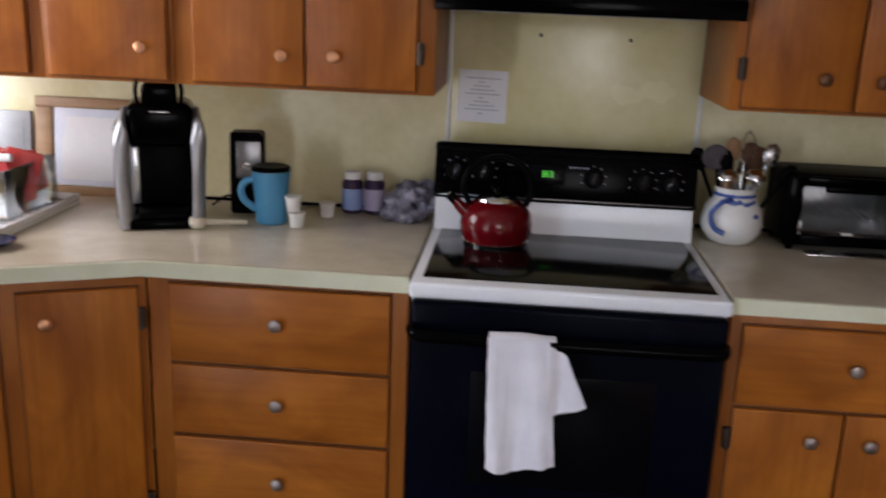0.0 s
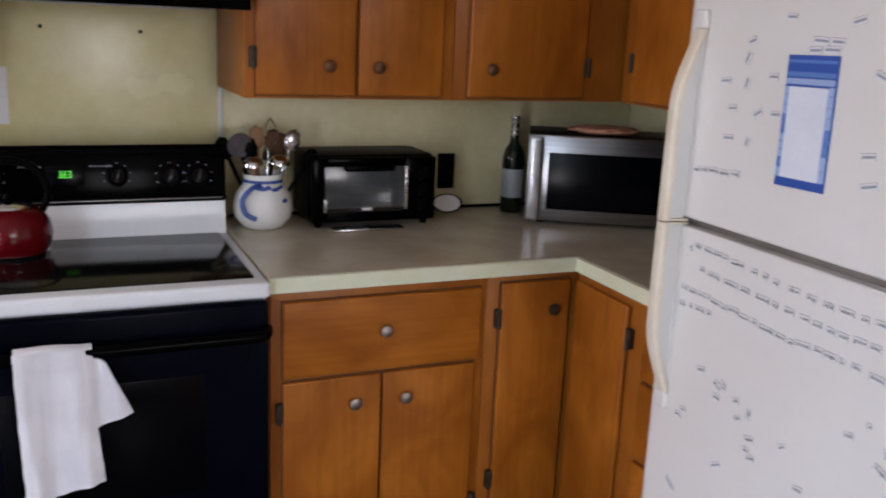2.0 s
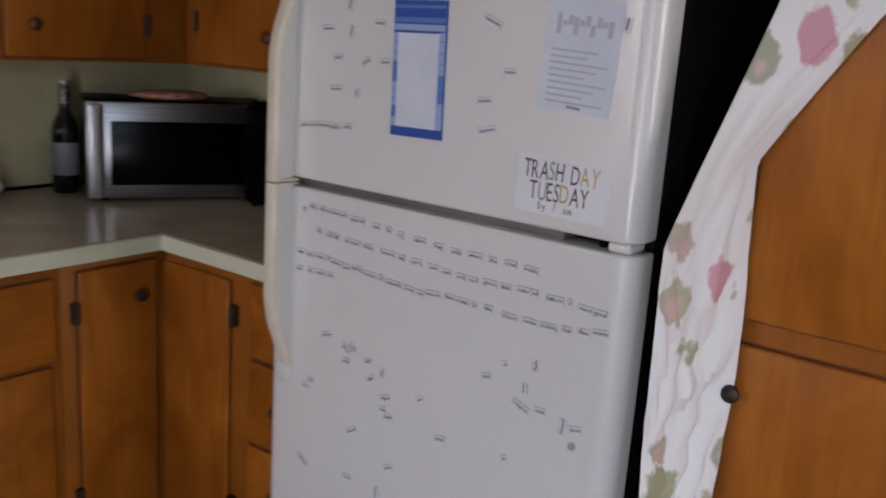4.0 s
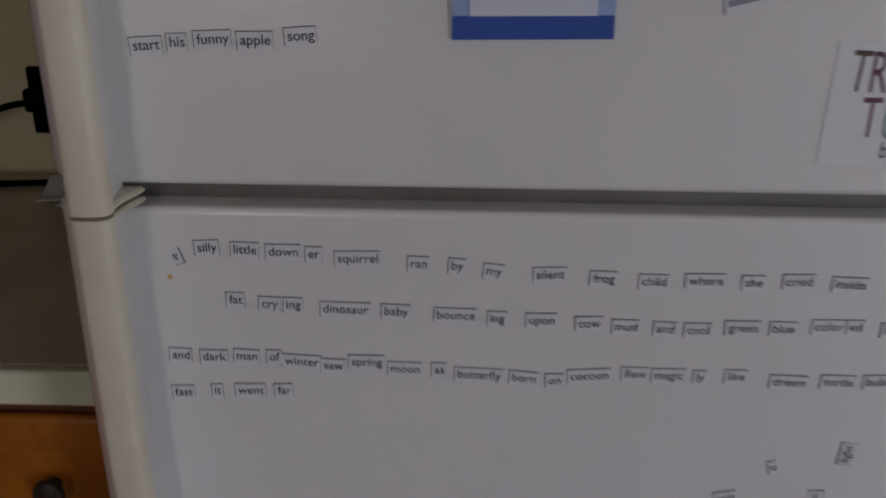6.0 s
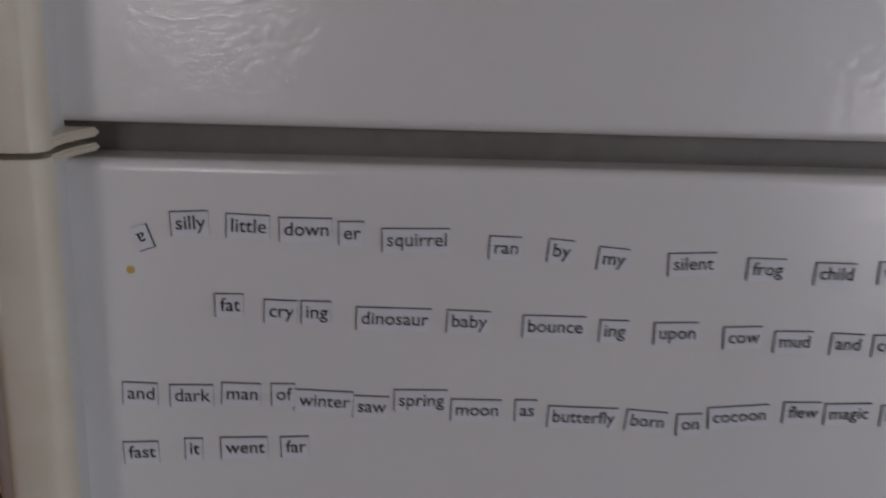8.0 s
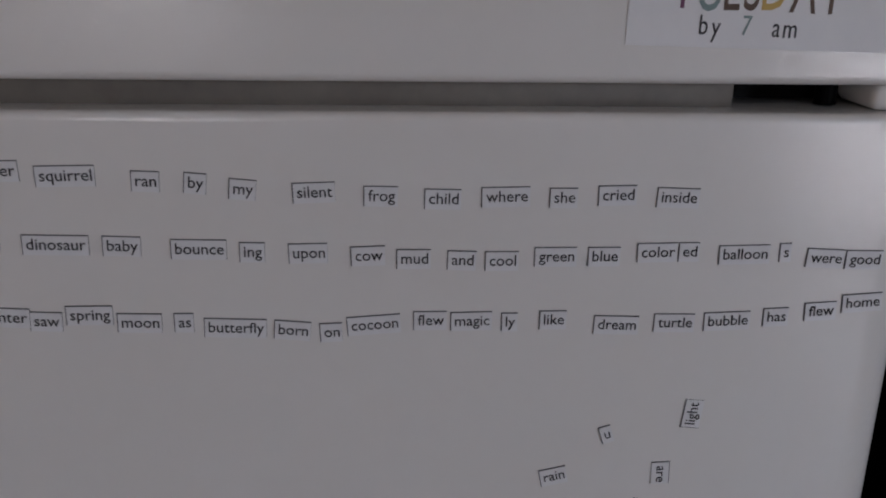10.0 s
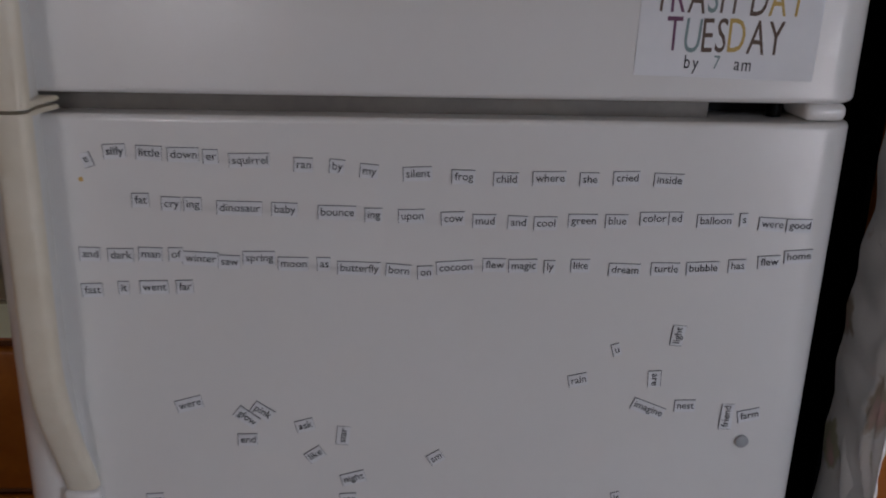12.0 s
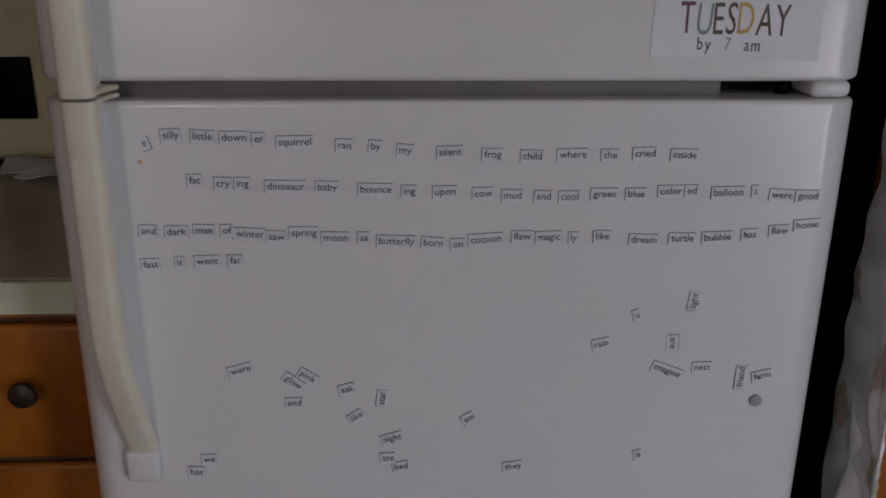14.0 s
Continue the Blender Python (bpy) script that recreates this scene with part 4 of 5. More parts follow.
part("blue_rim", lathe([(0.0592, 0.140), (0.0596, 0.141), (0.0580, 0.148), (0.0572, 0.149)], (ux, uy, CT), 40), COBALT, c)
part("handle", tube(curve_pts([(ux - 0.020, uy - 0.058, CT + 0.138), (ux - 0.050, uy - 0.074, CT + 0.130), (ux - 0.074, uy - 0.066, CT + 0.095), (ux - 0.066, uy - 0.074, CT + 0.058), (ux - 0.036, uy - 0.078, CT + 0.040)], 6), 0.0075, n=12), COBALT, c, "blue glazed handle")
for a, hz, rr in ((-0.9, 0.085, 0.014), (-0.72, 0.10, 0.010), (-0.80, 0.068, 0.011), (-1.25, 0.118, 0.012), (-1.05, 0.122, 0.010), (-1.55, 0.126, 0.011), (-1.80, 0.122, 0.013), (-2.05, 0.126, 0.011), (-0.80, 0.126, 0.010)):
    R0 = 0.0845 - (0.35 if hz < 0.1 else 0.42) * abs(hz - 0.075)
    part("painted_flower", lathe([(0, 0), (rr, 0), (rr * 0.8, 0.002), (0, 0.003)], (0, 0, 0), 14, m=Matrix.Translation((ux + R0 * math.cos(a), uy + R0 * math.sin(a), CT + hz)) @ Matrix.Rotation(a, 4, "Z") @ Matrix.Rotation(radians(90), 4, "Y")), COBALT, c)


def utensil(name, label, x, y, lean, tilt, length, head, material, hm):
    q = thing(name, (ux + x, uy + y, CT + 0.035), label, "utensil", "utensils in the pitcher")
    mm = Matrix.Translation((ux + x, uy + y, CT + 0.035)) @ Matrix.Rotation(radians(lean), 4, "Y") @ Matrix.Rotation(radians(tilt), 4, "X")
    part("handle", tube([mm @ Vector((0, 0, 0)), mm @ Vector((0, 0, length))], [0.005, 0.006], n=10), hm, q)
    if head == "spoon":
        part("bowl", lathe([(0, -0.036), (0.018, -0.026), (0.025, 0), (0.018, 0.028), (0, 0.038)], (0, 0, 0), 20, m=mm @ Matrix.Translation((0, 0, length + 0.03)) @ Matrix.Diagonal((1, 0.35, 1, 1))), material, q)
    elif head == "paddle":
        part("blade", lathe([(0, -0.003), (0.034, -0.003), (0.037, 0.0), (0.034, 0.003), (0, 0.003)], (0, 0, 0), 26, m=mm @ Matrix.Translation((0, 0, length + 0.034)) @ Matrix.Rotation(radians(90), 4, "X")), material, q)
    elif head == "dome":
        part("bowl", lathe([(0, 0.0), (0.026, 0.0), (0.031, 0.003), (0.029, 0.013), (0.020, 0.024), (0.008, 0.029), (0, 0.030)], (0, 0, 0), 24, m=mm @ Matrix.Translation((0, 0, length + 0.001))), material, q)
    elif head == "turner":
        part("blade", box(-0.034, 0.034, -0.002, 0.002, length - 0.005, length + 0.085, 0.006, m=mm), material, q)
    else:
        for k_ in range(5):
            a = math.pi * k_ / 5
            pts = [mm @ Vector((0.026 * math.sin(w_ * math.pi) * math.cos(a), 0.026 * math.sin(w_ * math.pi) * math.sin(a), length + 0.10 * w_)) for w_ in [i / 10 for i in range(11)]]
            part("wire", tube(pts, 0.0012, n=5), material, q)


utensil("serving_paddle", "dark grey round-headed paddle standing in the pitcher", -0.024, 0.0, -12, 4, 0.185, "paddle", SMOKE, BLACKM)
utensil("serving_spoon", "black nylon spoon standing in the pitcher", -0.020, 0.02, -24, 2, 0.19, "spoon", BLACKM, BLACKM)
utensil("ladle", "shiny steel ladle standing upside down in the pitcher", -0.016, -0.022, -8, 6, 0.158, "dome", CHROME, TAN)
utensil("ladle", "shiny steel ladle standing upside down in the pitcher", 0.020, -0.018, 7, 7, 0.162, "dome", CHROME, STEEL)
utensil("whisk", "wire whisk standing in the pitcher", 0.010, 0.015, 4, -4, 0.19, "whisk", CHROME, STEEL)
utensil("wooden_spoon", "wooden spoon standing in the pitcher", 0.0, 0.02, -3, -3, 0.20, "spoon", TAN, TAN)
utensil("wooden_spoon", "dark wooden spoon standing in the pitcher", 0.012, 0.028, 8, -7, 0.19, "spoon", DARKWOOD, TAN)
utensil("slotted_turner", "dark wooden turner standing in the pitcher", 0.005, 0.030, 12, -3, 0.165, "turner", DARKWOOD, DARKWOOD)
utensil("serving_spoon", "black nylon spoon standing in the pitcher", -0.005, 0.0, -10, 3, 0.175, "spoon", BLACKM, BLACKM)
utensil("serving_spoon", "steel serving spoon standing in the pitcher", 0.025, 0.01, 17, -2, 0.20, "spoon", STEEL, STEEL)
utensil("slotted_turner", "black nylon turner standing in the pitcher", 0.030, 0.0, 32, 4, 0.17, "spoon", BLACKM, BLACKM)

# toaster oven
tx0, tx1, ty0 = 1.000, 1.405, -0.145
t = thing("toaster_oven", (1.2, -0.03, CT), "black toaster oven with a glass door", "toaster oven")
for x in (tx0 + 0.03, tx1 - 0.03):
    for y in (ty0 + 0.03, 0.05):
        part("foot", lathe([(0.010, 0), (0.012, 0.016), (0, 0.016)], (x, y, CT + 0.0005), 14), BLACKM, t)
wx0, wx1, wz0, wz1 = tx0 + 0.048, tx1 - 0.108, CT + 0.062, CT + 0.186
b = box(tx0, wx0 - 0.006, ty0 + 0.02, 0.075, CT + 0.017, CT + 0.222, 0.018, seg=4)
box(wx1 + 0.006, tx1, ty0 + 0.02, 0.075, CT + 0.017, CT + 0.222, 0.018, b, seg=4)
box(tx0 + 0.02, tx1 - 0.02, ty0 + 0.02, 0.075, CT + 0.196, CT + 0.222, 0.010, b)
box(tx0 + 0.02, tx1 - 0.02, ty0 + 0.02, 0.075, CT + 0.017, CT + 0.052, 0.010, b)
box(tx0 + 0.02, tx1 - 0.02, 0.055, 0.075, CT + 0.03, CT + 0.21, 0.004, b)
part("shell", b, BLACKM, t)
b = box(wx0 - 0.005, wx0 - 0.002, ty0 + 0.022, 0.052, CT + 0.054, CT + 0.194, 0)
box(wx1 + 0.002, wx1 + 0.005, ty0 + 0.022, 0.052, CT + 0.054, CT + 0.194, 0, b)
box(wx0, wx1, 0.046, 0.050, CT + 0.054, CT + 0.194, 0, b)
box(wx0, wx1, ty0 + 0.022, 0.044, CT + 0.054, CT + 0.058, 0, b)
part("oven_lining", b, mat("worn_oven_lining", (0.22, 0.225, 0.23), (0.36, 0.365, 0.37), 12, 0.5), t)
b = bmesh.new()
for i in range(12):
    box(wx0 + 0.004 + i * (wx1 - wx0 - 0.010) / 11, wx0 + 0.006 + i * (wx1 - wx0 - 0.010) / 11, ty0 + 0.03, 0.040, CT + 0.098, CT + 0.100, 0, b)
part("rack", b, STEEL, t)
for a, b2, c0, d0 in ((tx0 + 0.004, wx0, CT + 0.018, CT + 0.216), (wx1, tx1 - 0.004, CT + 0.018, CT + 0.216), (wx0 + 0.0005, wx1 - 0.0005, CT + 0.018, wz0), (wx0 + 0.0005, wx1 - 0.0005, wz1, CT + 0.216)):
    part("front_frame", box(a, b2, ty0, ty0 + 0.019, c0, d0, 0.005), BLACK, t)
part("door_glass", box(wx0 - 0.010, wx1 + 0.006, ty0 - 0.0055, ty0 - 0.0025, wz0 - 0.012, wz1 + 0.004, 0.001), plain("greasy_oven_glass", (0.80, 0.83, 0.86), 0.16, trans=1.0, spec=0.22), t)
part("door_handle", box(wx0 + 0.048, wx1 - 0.040, ty0 - 0.026, ty0 - 0.006, CT + 0.176, CT + 0.196, 0.006), BLACK, t)
part("door_rail", box(wx1 - 0.002, wx1 + 0.008, ty0 - 0.011, ty0 - 0.006, wz0 - 0.006, wz1 + 0.004, 0.002), STEEL, t)
part("door_rail", box(wx0 - 0.010, wx0 - 0.002, ty0 - 0.011, ty0 - 0.006, wz0 - 0.010, wz0 + 0.03, 0.002), STEEL, t)
part("latch", box((wx0 + wx1) / 2 - 0.016, (wx0 + wx1) / 2 + 0.016, ty0 - 0.013, ty0 - 0.006, wz0 - 0.006, wz0 + 0.002, 0.002), PORCELAIN, t)
for z in (0.165, 0.115, 0.068):
    part("dial", lathe([(0, 0), (0.021, 0), (0.018, 0.014), (0, 0.015)], (0, 0, 0), 22, m=Matrix.Translation((tx1 - 0.052, ty0, CT + z)) @ Matrix.Rotation(radians(90), 4, "X")), BLACKM, t)
part("crumb_tray", box(tx0 + 0.06, tx1 - 0.125, ty0 - 0.055, ty0 - 0.004, CT + 0.002, CT + 0.008, 0.002), STEEL, t, "steel crumb tray pulled forward")

# outlet, black plug and small oval mirror
o_ = thing("wall_outlet", (1.535, NW, 0.98), "black cover plate with a plug on the wall", "outlet")
part("plate", box(1.504, 1.566, NW - 0.012, NW - 0.001, 0.985, 1.105, 0.003), BLACKM, o_)
part("plug", box(1.520, 1.550, NW - 0.045, NW - 0.0125, 1.015, 1.045, 0.005), BLACKM, o_)
v = thing("oval_dish", (1.49, -0.02, CT), "small white oval dish with a black rim leaning by the wall", "dish")
vm = Matrix.Translation((1.505, -0.005, CT + 0.036)) @ Matrix.Rotation(radians(62), 4, "X") @ Matrix.Diagonal((1.4, 0.85, 1, 1))
part("dish", lathe([(0, 0), (0.034, 0.001), (0.034, 0.004), (0, 0.004)], (0, 0, 0), 28, m=vm), PORCELAIN, v)
part("rim", lathe([(0.0345, 0), (0.039, 0.001), (0.039, 0.005), (0.0345, 0.005)], (0, 0, 0), 28, m=vm), BLACKM, v)

# dark appliance at the far end of the worktop
ap = thing("countertop_appliance", (2.15, -0.53, CT), "black countertop appliance in the shade by the wall", "appliance")
part("housing", box(2.04, 2.25, -0.610, -0.455, CT + 0.010, CT + 0.300, 0.018, seg=4), BLACKM, ap)
part("top_lid", box(2.055, 2.235, -0.595, -0.470, CT + 0.3005, CT + 0.312, 0.005), BLACK, ap)
for x in (2.07, 2.22):
    for y in (-0.585, -0.48):
        part("foot", lathe([(0.009, 0), (0.010, 0.010), (0, 0.010)], (x, y, CT + 0.0005), 12), BLACKM, ap)

# wine bottle
bx, by = 1.744, -0.01
b_ = thing("wine_bottle", (bx, by, CT), "dark green wine bottle with a label greyed for shade and silver foil", "bottle")
part("glass", lathe([(0, 0.001), (0.034, 0.001), (0.038, 0.008), (0.038, 0.185), (0.030, 0.215), (0.016, 0.240), (0.0145, 0.262), (0, 0.262)], (bx, by, CT), 32), GLASSDARK, b_)
# label colour is greyed to hold the shade on its turned side
part("label_wrap", lathe([(0.0382, 0.055), (0.0388, 0.056), (0.0388, 0.150), (0.0382, 0.151)], (bx, by, CT), 32), GREYP, b_)
part("foil", lathe([(0.0155, 0.2625), (0.0158, 0.264), (0.0152, 0.315), (0.0165, 0.318), (0.0165, 0.330), (0, 0.331)], (bx, by, CT), 24), STEEL, b_, "silver foil capsule")

# microwave, set across the corner
mw = turned((1.697, -0.195, CT), -29.0)
W_, H_, D_ = 0.530, 0.292, 0.26
q = thing("microwave", mw @ Vector((W_ / 2, D_ / 2, 0)), "stainless steel microwave oven across the corner", "microwave")
for x in (0.05, W_ - 0.05):
    for y in (0.05, D_ - 0.05):
        part("foot", lathe([(0.012, 0), (0.014, 0.011), (0, 0.011)], mw @ Vector((x, y, 0.0005)), 14), BLACKM, q)
part("case", box(0, W_, 0.024, D_, 0.012, H_, 0.005, m=mw), BLACKM, q, "black painted case")
d_ = part("door", box(0.0, W_ * 0.88, 0.0, 0.022, 0.014, H_ - 0.002, 0.005, m=mw), DARKSTEEL, q, "brushed steel door")
part("door_window", box(0.066, W_ * 0.855, -0.0025, 0.001, 0.052, H_ - 0.056, 0.003, m=mw), OVENGLASS, d_)
hd = part("door_handle", box(0.006, 0.044, -0.030, -0.012, 0.018, H_ - 0.006, 0.007, m=mw, seg=4), SILVER, d_, "wide bright steel handle bar")
for z0 in (0.03, H_ - 0.06):
    part("handle_post", box(0.016, 0.034, -0.0125, -0.0005, z0, z0 + 0.03, 0.002, m=mw), BLACKM, hd)
cp = part("control_panel", box(W_ * 0.885, W_, 0.0, 0.022, 0.014, H_ - 0.002, 0.005, m=mw), BLACK, q)
for i in range(7):
    for j in range(3):
        part("key", box(W_ * 0.893 + j * 0.018, W_ * 0.893 + j * 0.018 + 0.013, -0.002, 0.001, 0.040 + i * 0.024, 0.052 + i * 0.024, 0.001, m=mw), PORCELAIN, cp)
p = thing("flatbread", mw @ Vector((0.24, 0.10, H_)), "orange-brown flatbread in wrapping on the microwave", "bread")
pm = mw @ Matrix.Translation((0.24, 0.10, H_))
b = bmesh.new()
bmesh.ops.create_icosphere(b, subdivisions=3, radius=1.0)
for vv in b.verts:
    s_ = 1 + 0.22 * noise.noise(vv.co * 3 + Vector((4, 1, 2)))
    vv.co = pm @ Vector((0.115 * vv.co.x * s_, 0.075 * vv.co.y * s_, max(0.001, 0.014 + 0.015 * vv.co.z * s_)))
part("crust", b, ORANGE, p)

# cover plate, plug and cord on the wall beside the refrigerator
o_ = thing("wall_outlet", (EW, -0.86, 1.0), "black cover plate with plug and cord on the wall", "outlet")
part("plate", box(EW - 0.012, EW - 0.001, -0.890, -0.812, 0.982, 1.090, 0.003), BLACKM, o_)
part("plug", box(EW - 0.05, EW - 0.0125, -0.850, -0.818, 1.025, 1.062, 0.006), BLACKM, o_)
part("cord", tube(curve_pts([(EW - 0.05, -0.832, 1.043), (EW - 0.075, -0.800, 1.040), (EW - 0.085, -0.745, 1.015), (EW - 0.085, -0.700, 0.970), (EW - 0.085, -0.690, 0.930), (EW - 0.090, -0.720, 0.920), (EW - 0.080, -0.800, 0.9195), (EW - 0.065, -0.900, 0.9195)], 7), 0.0052, n=9), BLACKM, o_)
for i, (x, y, a) in enumerate(((2.16, -0.90, 12), (2.13, -0.96, -20), (2.18, -1.03, 35))):
    p = thing("paper_slip", (x, y, CT), "crumpled white paper slip on the worktop", "paper", "paper slips")
    pm = turned((x, y, CT + 0.004), a)
    part("sheet", sheet(lambda u, v: pm @ Vector((0.11 * (u - 0.5), 0.075 * (v - 0.5), 0.006 + 0.006 * math.sin(5 * u + 2 * i) * math.cos(4 * v))), 10, 8, 0.0012), PAPER, p)

# ---- refrigerator ----
XF, YL, ZG, FW = 1.475, -1.195, 1.15, 0.78      # door plane, handle side, top of lower door, width
YR = YL - FW
r = thing("refrigerator", (1.835, (YL + YR) / 2, 0), "white top-freezer refrigerator with aged almond handles", "refrigerator")
part("case", box(1.553, 2.225, YR + 0.006, YL - 0.006, 0.02, 1.665, 0.008), FCASE, r, "dark textured case")
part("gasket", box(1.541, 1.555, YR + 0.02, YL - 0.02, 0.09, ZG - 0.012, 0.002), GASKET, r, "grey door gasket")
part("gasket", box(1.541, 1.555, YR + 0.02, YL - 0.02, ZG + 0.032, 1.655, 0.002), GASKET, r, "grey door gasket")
part("divider", box(1.500, 1.542, YR + 0.135, YL - 0.012, ZG - 0.010, ZG + 0.030, 0.002), DIVIDER, r, "strip toned grey for the shade between the doors")


def loft(rings):
    b = bmesh.new()
    rv = [[b.verts.new(p_) for p_ in ring] for ring in rings]
    for p_, q_ in zip(rv, rv[1:]):
        for i in range(len(p_)):
            j = (i + 1) % len(p_)
            b.faces.new((p_[i], p_[j], q_[j], q_[i]))
    b.faces.new(rv[0]), b.faces.new(rv[-1][::-1])
    return b


def door_shell(z0, z1, rv=0.036, rh=0.0055):
    """A pressed door: broad rounded upright edges, tighter rounding above and below."""
    levels = [(z0 + rh * (1 - math.cos(a)), rh * (1 - math.sin(a))) for a in [i * math.pi / 12 for i in range(7)]]
    levels += [(z0 + rh + 0.001, 0.0)]
    levels += [(z0 + z1 - z, i_) for z, i_ in levels[::-1]]
    rings = []
    for z, i_ in levels:
        x0, x1, y0, y1, q_ = XF + i_, 1.540 - i_ * 0.2, YR + i_, YL - i_, rv - i_ * 0.4
        arc = [k_ * math.pi / 20 for k_ in range(11)]
        ring = [(x1, y1, z)]
        ring += [(x0 + q_ - q_ * math.sin(a), y1 - q_ + q_ * math.cos(a), z) for a in arc]
        ring += [(x0, y1 - q_ - 0.001, z), (x0, y0 + q_ + 0.001, z)]
        ring += [(x0 + q_ - q_ * math.cos(a), y0 + q_ - q_ * math.sin(a), z) for a in arc]
        ring += [(x1, y0, z)]
        rings.append(ring)
    return loft(rings)


lower = part("lower_door", door_shell(0.085, ZG), FRIDGE, r)
upper = part("freezer_door", door_shell(ZG + 0.0175, 1.670), FRIDGE, r)
part("toe_grille", box(1.525, 1.565, YR + 0.02, YL - 0.02, 0.015, 0.078, 0.004), GREYP, r)
hb = part("hinge_cover", box(XF + 0.008, XF + 0.060, YR + 0.012, YR + 0.052, ZG + 0.0005, ZG + 0.0170, 0.007, seg=4), FRIDGE, r, "white middle hinge")
part("hinge_pin", lathe([(0, 0), (0.007, 0), (0.007, 0.0155), (0, 0.0155)], (1.510, YR + 0.070, ZG + 0.001), 16), BLACKM, hb)


ARC = [k_ * math.pi / 12 for k_ in range(7)]


def handle(parent, z_end, z_gap, cap):
    """A bowed almond grip on a shaded white web, flush at its far end and proud at the gap."""
    grip, web = [], []
    for i in range(25):
        t_ = i / 24
        s_ = min(1.0, t_ / 0.42)
        s_ = math.sin(s_ * math.pi / 2) ** 1.15
        z = z_end + (z_gap - z_end) * t_
        x = XF - 0.012 - 0.039 * s_
        c0, c1 = YL - 0.047 + 0.009 * s_, YL - 0.078 + 0.010 * s_
        d = 0.010 + 0.004 * s_
        q_ = 0.0085
        ring = [(x + d, c0, z)] + [(x + q_ - q_ * math.sin(a), c0 - q_ + q_ * math.cos(a), z) for a in ARC]
        ring += [(x - 0.0008, (c0 + c1) / 2, z)]
        ring += [(x + q_ - q_ * math.cos(a), c1 + q_ - q_ * math.sin(a), z) for a in ARC] + [(x + d, c1, z)]
        grip.append(ring)
        web.append([(XF + 0.003, c0 - 0.009, z), (x + d + 0.0003, c0 - 0.006, z), (x + d + 0.0003, c1 + 0.005, z), (XF + 0.003, c1 + 0.008, z)])
    g = part("handle", loft(grip), ALMOND, parent, "aged almond plastic handle")
    part("web", loft(web), FSIDE, g, "white web behind the grip")
    za, zb = (z_gap, z_gap + 0.0045) if cap > 0 else (z_gap - 0.004, z_gap)
    tri = prism([(XF + 0.004, YL - 0.050), (XF - 0.0365, YL - 0.044), (XF - 0.0365, YL - 0.0675), (XF - 0.020, YL - 0.0690), (XF + 0.004, YL - 0.0765)], za, zb, 0.0012)
    part("bracket", tri, ALMOND, g)
    z0, z1 = (z_end - 0.037, z_end - 0.001) if cap < 0 else (z_end + 0.001, z_end + 0.037)
    part("end_cap", box(XF - 0.013, XF + 0.002, YL - 0.079, YL - 0.045, z0, z1, 0.005, seg=3), FRIDGE, g, "white handle end cap")


handle(lower, 0.789, ZG + 0.0075, -1)
handle(upper, 1.540, ZG + 0.0105, 1)

DOOR = Matrix(((0, 0, -1, 0), (-1, 0, 0, 0), (0, 1, 0, 0), (0, 0, 0, 1)))


def on_door(u, v, deg=0.0, d=0.0):
    """A place on the doors: u from the handle side, v up from the gap, d out of the face."""
    return Matrix.Translation((XF - d, YL - u, ZG + v)) @ DOOR @ Matrix.Rotation(radians(deg), 4, "Z")


def flat(x0, x1, y0, y1, z0, z1, bm=None):
    return box(x0, x1, y0, y1, z0, z1, 0, bm)


WORDS = {}
TH, TS = 0.0130, 0.0102      # height of a word tile, size of its print


def word(s, u, v, deg=0.0, centred=False, readable=True):
    """A word magnet whose print begins at u (or is centred there), with its middle at v."""
    if s not in WORDS:
        if readable:
            me, (a, b_) = text_mesh(s, TS)
            me.materials.append(INK)
        else:
            a, b_ = 0.0, 0.0058 * len(s)
            me = mesh_of(flat(0, b_, 0.0005, 0.0048, 0, 0.0003), "print", PALEINK)
        wd = b_ - a
        sheet_me = mesh_of(flat(-0.0030, wd + 0.0016, -TH / 2, TH / 2, 0, 0.0007), "word_magnet", MAGNET)
        face_me = mesh_of(flat(-0.0024, wd + 0.0016, -TH / 2, TH / 2 - 0.0006, 0.00072, 0.0010), "face", TILE)
        WORDS[s] = (me, a, wd, sheet_me, face_me)
    me, a, wd, sheet_me, face_me = WORDS[s]
    m = on_door(u, v, deg, 0.0002)
    if centred:
        m = m @ Matrix.Translation((-wd / 2, 0, 0))
    ob = new("word_magnet", sheet_me)
    ob.matrix_basis = m
    tagged(ob, 'white word magnet printed "%s" on the refrigerator door' % s if readable else "white word magnet with worn print on the refrigerator door", "magnet", "word magnets")
    f_ = new("face", face_me)
    f_.parent = ob
    t_ = new("print", me)
    t_.parent = f_
    t_.matrix_basis = Matrix.Translation((-a, -0.0029 if readable else -0.0026, 0.00125))
    return ob


